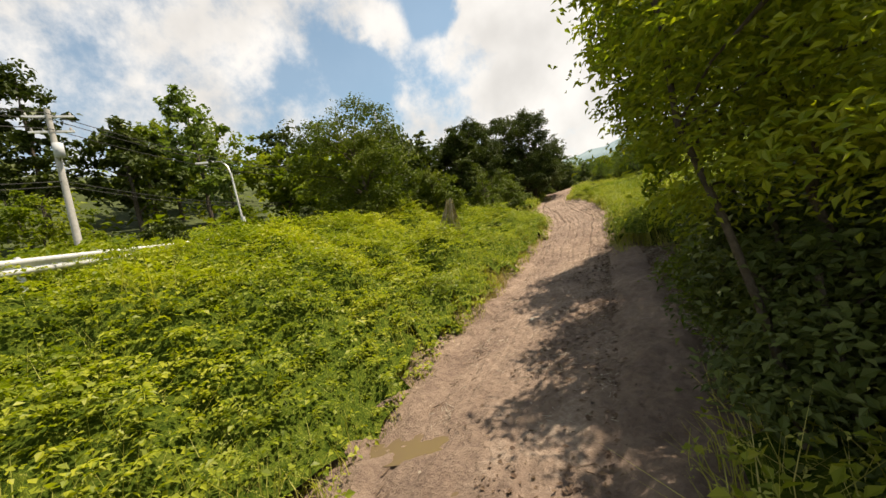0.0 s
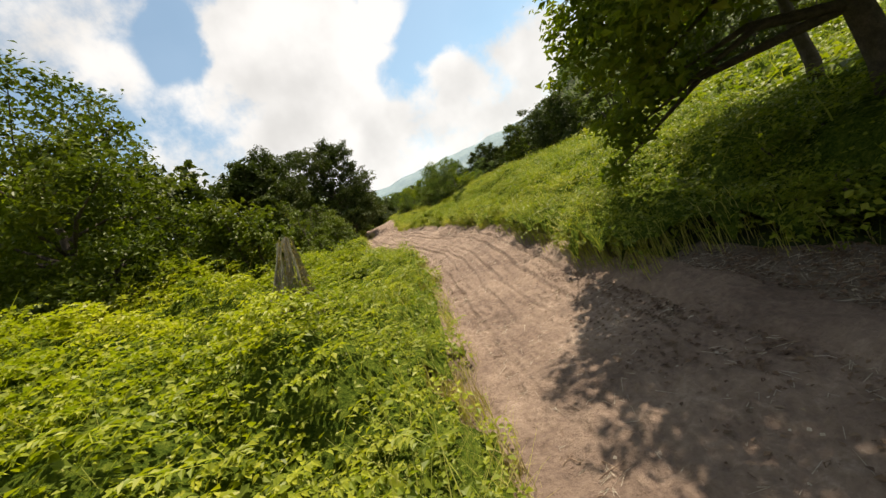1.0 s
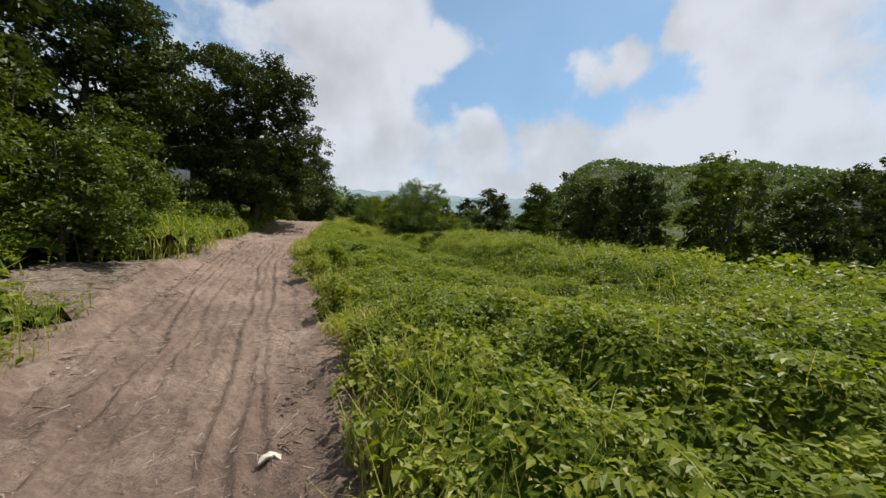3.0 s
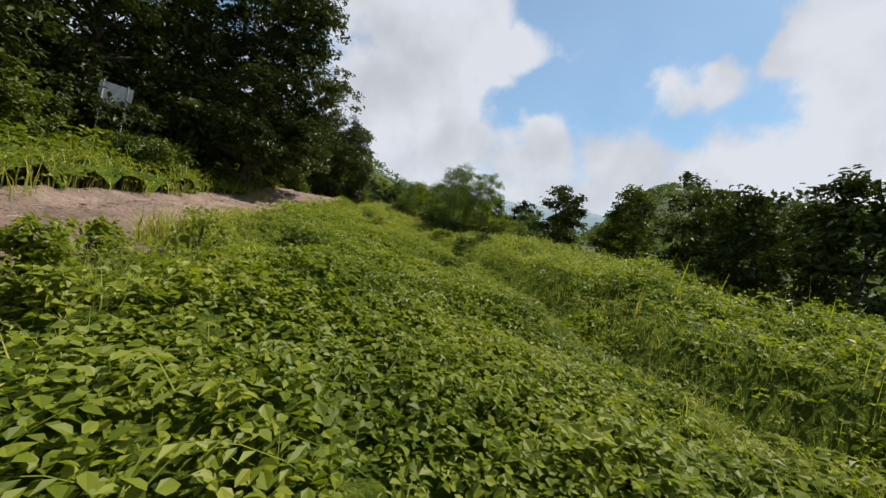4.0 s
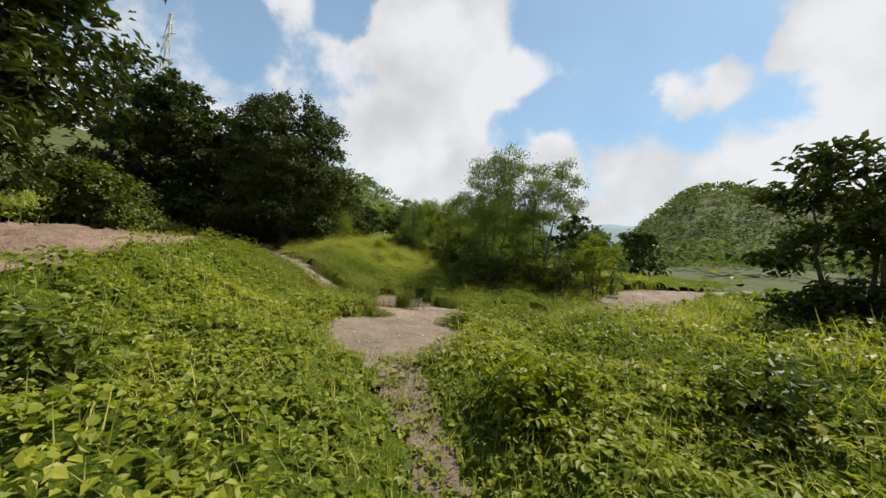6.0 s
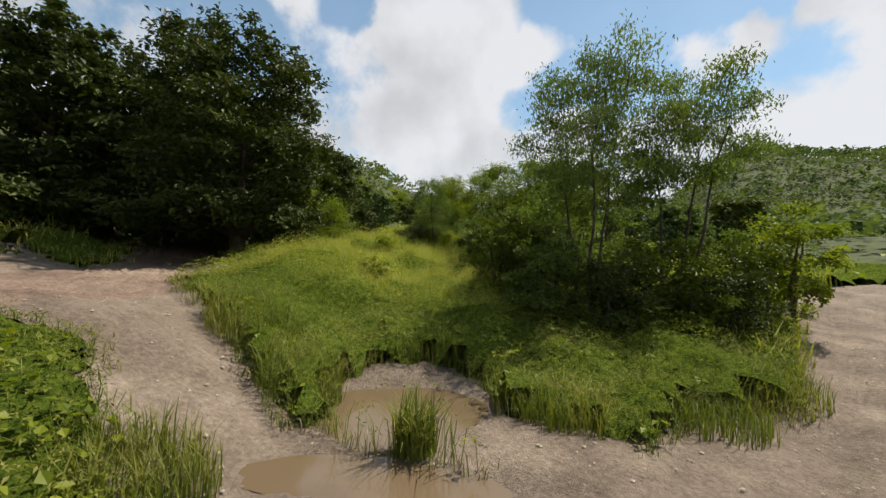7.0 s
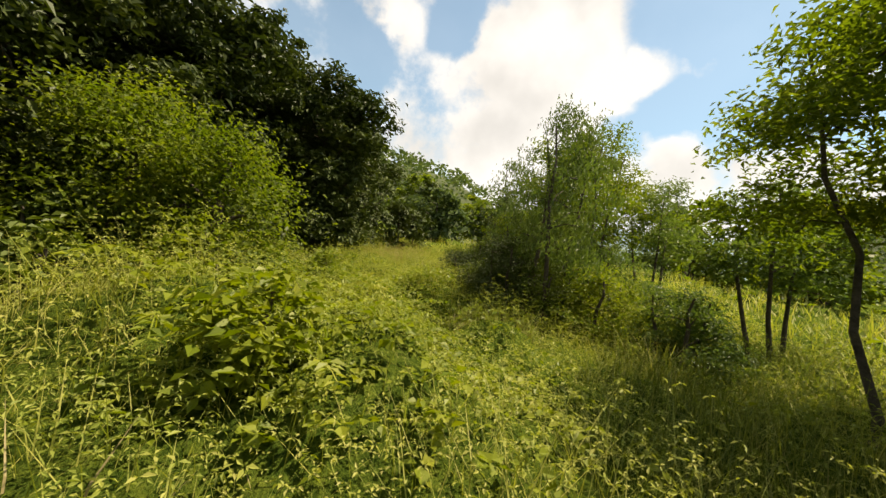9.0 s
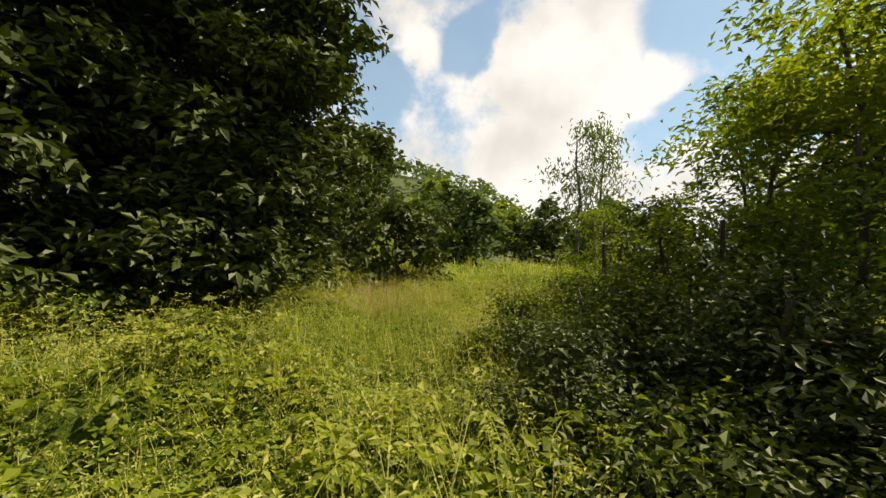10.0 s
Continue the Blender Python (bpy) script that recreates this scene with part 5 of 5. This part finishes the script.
def utility_pole(x, y, top):
    z = float(ground(x, y)) - 0.3
    root = tagged(new("utility_pole"), "grey concrete utility pole with crossarms and cables", "utility pole")
    part("pole", *tube([(x, y, z), (x, y, (z + top) / 2), (x, y, top)], [0.17, 0.14, 0.11], 12), M_CONCRETE, root)
    for dz, w in ((0.35, 0.9), (1.1, 0.8)):
        arm = part("crossarm", *boxes([((x, y, top - dz), (w, 0.045, 0.05), 62)]), M_STEEL, root, "", False)
        for k in (-1, 0, 1):
            a = radians(62)
            ix, iy = x + math.cos(a) * w * 0.85 * k, y + math.sin(a) * w * 0.85 * k
            part("insulator", *tube([(ix, iy, top - dz + 0.05), (ix, iy, top - dz + 0.12), (ix, iy, top - dz + 0.2)], [0.035, 0.06, 0.02], 8), M_CONCRETE, arm)
    part("transformer", *tube([(x + 0.28, y, top - 2.5), (x + 0.28, y, top - 2.45), (x + 0.28, y, top - 1.8), (x + 0.28, y, top - 1.75)], [0.05, 0.2, 0.2, 0.05], 12), M_PANEL, root)
    return root


utility_pole(-22.8, 7.1, 14.6)
for dz, side in ((0.15, 0.5), (0.2, -0.5), (0.9, 0.4), (3.4, 0.1), (3.6, -0.1)):
    pts = []
    for k in range(-12, 25):
        u = k / 12.0
        sag = 0.9 * ((u % 1.0) - 0.5) ** 2 * 4 - 0.9
        pts.append((-22.8 - 6.0 * u + side * 0.5, 7.1 + 22.0 * u - side * 0.3, 14.45 - dz + 1.6 * u + sag))
    tagged(new("cable", mesh_from("cable", *tube(pts, [0.018] * len(pts), 4), [M_WIRE])), "thin black overhead cable between utility poles", "cable", "overhead cables")


# dead trunk wrapped in dry vines
def dead_stump(x, y, top, lean):
    z = float(ground(x, y)) - 0.15
    root = tagged(new("tree_stump"), "pale dead tree trunk draped with a net of dry vine stems", "tree stump")
    g = np.random.default_rng(5)
    h = top - z
    part("trunk", *tube([(x + lean[0] * u + w, y + lean[1] * u, z + h * u) for u, w in ((0, 0), (0.25, 0.03), (0.55, -0.03), (0.8, 0.02), (0.96, 0), (1, 0.02))], [0.13, 0.09, 0.07, 0.06, 0.05, 0.03], 9), M_PALEBARK, root)

    def skin(u, a, out):
        r = (0.13 + 0.80 * u ** 1.35) * out
        return (x + lean[0] * (1 - u) + math.cos(a) * r, y + lean[1] * (1 - u) + math.sin(a) * r, top - u * h * 0.97)

    ps = []
    for k in range(170):                                 # thin stems hanging in a net
        a, u0, u1 = g.uniform(0, 2 * math.pi), g.uniform(0, 0.55), 0
        u1 = min(1.0, u0 + g.uniform(0.25, 0.6))
        drift, out, n = g.normal(0, 0.55), g.uniform(0.8, 1.06), 7
        ps.append(tube([skin(u0 + (u1 - u0) * i / (n - 1), a + drift * i / (n - 1) + g.normal(0, 0.07), out + g.normal(0, 0.035)) for i in range(n)], [0.0055 * g.uniform(0.6, 1.3)] * n, 3))
    part("dry_vines", *join(ps), M_BRUSHY, root, "net of thin dry grey vine stems")
    for a0, r0, d in ((3.3, 0.028, -0.5), (3.9, 0.016, 0.3), (4.6, 0.014, 0.5), (5.6, 0.02, 0.3)):
        pts = [skin(0.02 + 0.98 * i / 9, a0 + d * (i / 9) ** 2 + g.normal(0, 0.05), 1.02 + 0.35 * (i / 9) ** 4) for i in range(10)]
        part("vine_stem", *tube(pts, [r0 * g.uniform(0.8, 1.2) for _ in range(10)], 6), M_PALEBARK, root)
    u, a = g.random(2600) ** 0.6, g.uniform(0, 2 * math.pi, 2600)
    pos = np.array([skin(p, b, o) for p, b, o in zip(u, a, g.uniform(0.72, 1.0, 2600))])
    part("dry_leaves", *leaves(pos, g.uniform(0.03, 0.075, 2600), 0.1, g, 0.45, 0.12, 0.1), M_STRAW, root, "withered brown vine leaves", False)
    keep = u > 0.40
    pos = pos[keep] + g.normal(0, 0.08, (int(keep.sum()), 3))
    part("green_leaves", *leaves(pos, g.uniform(0.05, 0.10, len(pos)), 0.4, g, 0.7, 0.12, 0.1), M_KUDZU, root, "green vine leaves climbing from the foot", False)
    return root


dead_stump(-7.5, 13.9, 5.2, (1.0, -0.6))


# grey board among the trees
def notice_board(x, y, z, rz):
    root = tagged(new("notice_board"), "weathered grey metal board on two posts under the trees", "board")
    part("panel", *boxes([((x, y, z), (0.5, 0.02, 0.42), rz)]), M_PANEL, root, "", False)
    for k in (-0.36, 0.36):
        px, py = x + math.cos(radians(rz)) * k, y + math.sin(radians(rz)) * k - 0.04
        part("post", *tube([(px, py, float(ground(px, py)) - 0.2), (px, py, z), (px, py, z + 0.48)], [0.03, 0.03, 0.03], 8), M_STEEL, root)
    return root


notice_board(-14.2, 45.15, 9.45, 42)

# scraps lying on the track
M_SCRAP = rough_material("pale_scrap", [(0.42, 0.36, 0.28), (0.58, 0.52, 0.42), (0.7, 0.65, 0.56)], 14, 0.8, 0.5, 5, 0.01)


def scrap(x, y, w, d, rz):
    g = np.random.default_rng(int(abs(x * 100)))
    bm = bmesh.new()
    bmesh.ops.create_grid(bm, x_segments=6, y_segments=4, size=0.5)
    for v in bm.verts:
        v.co = Vector((v.co.x * w + g.normal(0, 0.008), v.co.y * d + g.normal(0, 0.008), 0.03 + 0.03 * math.cos(v.co.x * 5) + abs(g.normal(0, 0.012))))
    ext = bmesh.ops.extrude_face_region(bm, geom=bm.faces[:])
    for v in [e for e in ext["geom"] if isinstance(e, bmesh.types.BMVert)]:
        v.co.z -= 0.018
    bmesh.ops.recalc_face_normals(bm, faces=bm.faces[:])
    me = bpy.data.meshes.new("scrap_of_card")
    bm.to_mesh(me)
    bm.free()
    me.materials.append(M_SCRAP)
    ob = tagged(new("scrap_of_card", me), "crumpled pale scrap of card on the earth track", "litter")
    ob.matrix_world = pose(x, y, float(ground(x, y)) + 0.035, 0, 0, rz)
    return ob


scrap(-3.14, 25.4, 0.17, 0.08, 12)
scrap(-2.55, 7.6, 0.12, 0.07, 50)

# fallen leaves in the shade under the overhanging trees
M_FALLEN = leaf_material("fallen_leaf", [(0.035, 0.022, 0.015), (0.075, 0.045, 0.03), (0.13, 0.085, 0.055), (0.24, 0.18, 0.13)], 0.7, 0.1, 1.2, 0.2)
g = np.random.default_rng(71)
fx, fy = g.uniform(-3.2, 3.2, 26000), g.uniform(-1, 16, 26000)
keep = (g.random(26000) < smooth(-2.9, -0.6, fx + 0.5 * wave(fx, fy, 21)) * (0.35 + 0.65 * smooth(-0.4, 0.5, wave(fx * 0.9, fy * 0.9, 15)))) & (bare(fx, fy) > 0.15)
fx, fy = fx[keep], fy[keep]
V, F = leaves(np.stack([fx, fy, ground(fx, fy) + 0.06 + 0.03 * g.random(len(fx))], 1), g.uniform(0.04, 0.10, len(fx)), 0.7, g, 0.6, 0.12, 0.05)
tagged(new("fallen_leaves", mesh_from("fallen_leaves", V, F, [M_FALLEN])), "dark brown fallen leaves on the shaded earth", "leaf litter", kind="stuff")

# muddy puddles
m, nn, ll = material("muddy_water")
bs = nn.new("ShaderNodeBsdfPrincipled")
bs.inputs["Base Color"].default_value = (0.115, 0.082, 0.05, 1)
bs.inputs["Roughness"].default_value = 0.06
bs.inputs["Specular IOR Level"].default_value = 0.5
nz = nn.new("ShaderNodeTexNoise")
nz.inputs["Scale"].default_value = 9.0
bmp = nn.new("ShaderNodeBump")
bmp.inputs["Strength"].default_value, bmp.inputs["Distance"].default_value = 0.06, 0.01
ll.new(nz.outputs["Fac"], bmp.inputs["Height"])
ll.new(bmp.outputs[0], bs.inputs["Normal"])
oo = nn.new("ShaderNodeOutputMaterial")
ll.new(bs.outputs[0], oo.inputs[0])
M_WATER = m
for px, py, rx, ry, dep in HOLLOWS:
    zc = float(ground(px, py)) + 0.028 + dep * 0.80
    V = [(px, py, zc)] + [(px + rx * 1.25 * math.cos(a) * (1 + 0.12 * math.sin(3 * a + px)), py + ry * 1.25 * math.sin(a) * (1 + 0.1 * math.cos(2 * a + py)), zc) for a in np.linspace(0, 2 * math.pi, 40, endpoint=False)]
    F = [(0, 1 + k, 1 + (k + 1) % 40) for k in range(40)]
    tagged(new("water", mesh_from("water", V, F, [M_WATER], True)), "brown muddy puddle in the earth track", "puddle", kind="structure")


# reeds in the puddle and tussocks on the mud
def tussock(name, x, y, r, n, h, label, seed, mat=M_GRASS, width=0.009):
    g = np.random.default_rng(seed)
    a, d = g.uniform(0, 2 * math.pi, n), r * np.sqrt(g.random(n))
    px, py = x + d * np.cos(a), y + d * np.sin(a)
    V, F = blades(np.stack([px, py, ground(px, py)], 1), h * g.uniform(0.45, 1.15, n), g, width, 0.45)
    root = tagged(new(name), label, "grass tussock")
    root.location = (x, y, float(ground(x, y)))
    b = new("foliage", mesh_from("foliage", V - np.array(root.location), F, [mat]))
    b.parent = root
    return root


tussock("reed_tussock", -3.3, 60.35, 0.24, 220, 0.8, "upright green reeds growing in the puddle", 1, M_ISLAND)
for i, (tx, ty, tr, th) in enumerate([(-5.8, 57.6, 1.0, 0.5), (-4.4, 57.0, 0.9, 0.7), (-5.4, 59.1, 0.6, 0.6), (-6.6, 62.6, 0.8, 0.9), (-5.2, 61.6, 0.6, 0.85), (0.6, 62.0, 0.9, 0.55), (2.2, 63.1, 0.9, 0.6), (-1.4, 61.6, 0.7, 0.6), (-1.6, 79.5, 1.0, 1.3), (-3.6, 78.6, 1.1, 1.2), (-2.8, 76.8, 0.9, 1.1), (-4.0, 76.4, 0.9, 1.0), (1.4, 28.2, 0.8, 0.9), (2.6, 30.2, 0.8, 0.9), (-0.6, 21.0, 0.7, 0.9), (0.2, 22.6, 0.8, 0.9), (3.0, 24.0, 0.9, 1.0)]):
    tussock("grass_tussock", tx, ty, tr, 850, th * 0.9, "tussock of long arching green grass", 300 + i, M_ISLAND if ty > 55 else M_GRASS, 0.0055)
for i, (tx, ty, tr, th) in enumerate([(-9.4, 88.6, 0.9, 0.9), (-10.4, 90.4, 1.0, 1.0), (-8.6, 84.6, 0.7, 0.7), (-9.6, 86.2, 0.8, 0.8), (-4.9, 11.2, 0.6, 0.6), (-4.7, 9.6, 0.6, 0.55), (-13.0, 88.0, 0.9, 1.1), (-12.2, 86.8, 0.8, 1.0), (-12.0, 88.8, 0.9, 1.1), (-13.4, 90.2, 1.0, 1.2), (-11.2, 87.6, 0.7, 0.9), (-7.2, 73.0, 0.8, 0.7), (-6.4, 79.4, 0.8, 0.8), (-10.8, 50.6, 0.7, 0.6)]):
    tussock("dry_grass_tussock", tx, ty, tr, 620, th, "tussock of pale dry grass", 340 + i, M_STRAW, 0.006)


edge, side_way, run = centre_line(TRACK, 1.0)
for i in range(len(edge)):
    if 19 < edge[i, 1] < 42:
        off = 1.95 + 0.3 * math.sin(i * 2.3) + (0.25 if i % 3 == 0 else 0)
        ex, ey = edge[i] + side_way[i] * off
        if i % 3 != 1 and edge[i, 1] < 36:
            bush("weed_clump", float(ex) + 0.15, float(ey), 0.65 + 0.12 * (i % 4), 0.42, 1700, 0.06, M_KUDZU if i % 2 else M_WEED, "leafy green weed clump leaning over the track's edge", 560 + i, stems=1, trunk_r=0.02, clump=0.12, category="weeds", core=20)
            continue
        tussock("grass_tussock", float(ex), float(ey), 0.45 + 0.15 * (i % 3), 380, 0.45 + 0.08 * (i % 4), "tussock of long green grass leaning over the track's edge", 500 + i)


# twigs, stones and chips on the track
def litter(name, label, category, n, mat, make, weight, y0=-4, y1=66):
    g = np.random.default_rng(len(name))
    x, y = g.uniform(-14, 8, n * 40), g.uniform(y0, y1, n * 40)
    k = np.flatnonzero(g.random(len(x)) < weight(x, y))[:n]
    V, F = join([make(g, x[i], y[i], float(ground(x[i], y[i])) + 0.05) for i in k])
    return tagged(new(name, mesh_from(name, V, F, [mat])), label, category, kind="stuff")


def twig(g, x, y, z):
    a, l = g.uniform(0, 2 * math.pi), g.uniform(0.08, 0.38)
    dx, dy = math.cos(a) * l / 2, math.sin(a) * l / 2
    return tube([(x - dx, y - dy, z), (x + g.normal(0, 0.03), y + g.normal(0, 0.03), z + 0.02), (x + dx, y + dy, z + 0.01)], [0.008, 0.006, 0.003], 4)


def stone(g, x, y, z):
    r = g.uniform(0.008, 0.032)
    V = [(x + r * g.uniform(0.7, 1.3) * sx, y + r * g.uniform(0.7, 1.3) * sy, z - 0.01 + r * 0.6 * sz) for sx, sy, sz in ((1, 0, 0), (-1, 0, 0), (0, 1, 0), (0, -1, 0), (0, 0, 1), (0, 0, -1))]
    return np.array(V), np.array([(0, 2, 4), (2, 1, 4), (1, 3, 4), (3, 0, 4), (2, 0, 5), (1, 2, 5), (3, 1, 5), (0, 3, 5)])


def berm(x, y):
    off, _ = lane(x, y, TRACK)
    return 0.6 * smooth(1.25, 1.5, off) * smooth(2.5, 1.9, off) * smooth(9, 13, y) * smooth(27, 21, y) + 0.18 * smooth(1.3, 1.6, np.abs(off)) * smooth(2.4, 2.0, np.abs(off)) * smooth(36, 26, y)


M_BRUSH = rough_material("dry_brush", [(0.075, 0.048, 0.034), (0.15, 0.10, 0.07), (0.27, 0.20, 0.14)], 6, 0.95, 0.5)
litter("cut_brush", "brown dry cut stalks heaped along the track's edge", "brush", 3200, M_BRUSH, twig, berm, 0, 40)
edge_weight = lambda x, y: smooth(0.3, 0.75, bare(x, y)) * smooth(0.7, 1.6, poly_distance(x, y, TRACK)) * 0.5
litter("twigs", "dry twigs and straw lying on the earth track", "twigs", 2000, M_BRUSH, twig, edge_weight, -4, 48)
litter("straw", "pale straw and cut stems trodden into the earth track", "straw", 5200, M_PALEBARK, lambda g, x, y, z: tube([(x, y, z - 0.005), (x + g.normal(0, 0.07), y + g.normal(0, 0.07), z + 0.012), (x + g.normal(0, 0.12), y + g.normal(0, 0.12), z)], [0.004, 0.004, 0.002], 3), lambda x, y: 0.12 * smooth(0.3, 0.8, bare(x, y)) + 0.5 * edge_weight(x, y), 4, 48)
litter("pebbles", "small pale brown stones scattered on the earth track", "stones", 1800, M_PALEBARK, stone, lambda x, y: 0.4 * smooth(0.5, 0.9, bare(x, y)))


# ---------------------------------------------------------------- plant on the far hill: hall with a chimney
def industrial_hall(x, y, z, rz, k):
    root = tagged(new("industrial_building"), "grey clad industrial hall with a tall chimney on the hillside", "building")
    a = radians(rz)

    def at(u, v):
        u, v = u * k, v * k
        return x + u * math.cos(a) - v * math.sin(a), y + u * math.sin(a) + v * math.cos(a)

    def block(name, u, v, z0, hu, hv, h, mat, label=""):
        cx, cy = at(u, v)
        return part(name, *boxes([((cx, cy, z + (z0 + h / 2) * k), (hu * k, hv * k, h / 2 * k), rz)]), mat, root, label, False)

    block("hall", 0, 0, 0, 13, 9, 8.2, M_PANEL, "tall grey hall")
    block("roof", 0, 0, 8.2, 13.3, 9.3, 0.4, M_CONCRETE)
    block("annexe", -15.5, -1.0, 0, 2.6, 6.5, 5.4, M_CONCRETE, "pale side wing")
    block("podium", 1, -11, 0, 17, 2.2, 3.2, M_CONCRETE, "low front wing")
    block("ramp", 2, -14, -2.5, 19, 1.0, 3.8, M_CONCRETE, "sloping ramp wall")
    for w in range(5):
        block("window", -11 + 5.4 * w, -13.22, 1.0, 1.9, 0.06, 1.1, M_DARK)
    block("entrance", -15.5, -7.55, 0.2, 1.6, 0.06, 2.8, M_DARK)
    cx, cy = at(-4.5, 1)
    part("chimney", *tube([(cx, cy, z), (cx, cy, z + 10 * k), (cx, cy, z + 19.5 * k), (cx, cy, z + 20 * k)], [1.75 * k, 1.7 * k, 1.6 * k, 1.5 * k], 20), M_CONCRETE, root, "tall pale concrete chimney")
    return root


industrial_hall(141.2, 82.5, float(ground(141.2, 82.5)) - 0.5, -62, 0.7)
V, F = boxes([((99, 82, 18.2), (13, 0.6, 1.5), -52)])
tagged(new("retaining_wall", mesh_from("retaining_wall", V, F, [M_CONCRETE])), "grey concrete retaining wall below the hillside lawn", "retaining wall")


# lattice pylon on the hill
def pylon(x, y, z, h):
    root = tagged(new("electricity_pylon"), "grey steel lattice electricity pylon above the woods", "pylon")
    legs = []
    for sx in (-1, 1):
        for sy in (-1, 1):
            legs.append(tube([(x + sx * 4, y + sy * 4, z), (x + sx * 1.6, y + sy * 1.6, z + h * 0.6), (x + sx * 0.5, y + sy * 0.5, z + h)], [0.28, 0.22, 0.12], 5))
    part("legs", *join(legs), M_STEEL, root)
    br = []
    for k in range(9):
        f0, f1 = k / 9, (k + 1) / 9
        w0, w1 = 4 - 3.7 * f0, 4 - 3.7 * f1
        for sx, sy, tx, ty in ((-1, -1, 1, -1), (1, -1, 1, 1), (1, 1, -1, 1), (-1, 1, -1, -1)):
            br.append(tube([(x + sx * w0, y + sy * w0, z + h * f0), (x + tx * w1, y + ty * w1, z + h * f1)], [0.14, 0.14], 4))
            br.append(tube([(x + tx * w0, y + ty * w0, z + h * f0), (x + sx * w1, y + sy * w1, z + h * f1)], [0.14, 0.14], 4))
    part("bracing", *join(br), M_STEEL, root)
    for k, w in ((0.62, 5.5), (0.75, 5.0), (0.88, 4.5)):
        part("crossarm", *tube([(x - w, y + w * 0.4, z + h * k), (x, y, z + h * k + 0.9), (x + w, y - w * 0.4, z + h * k)], [0.12, 0.3, 0.12], 5), M_STEEL, root)
    return root


pylon(-124.5, 186.5, float(ground(-124.5, 186.5)) - 1, 101.5 - float(ground(-124.5, 186.5)))
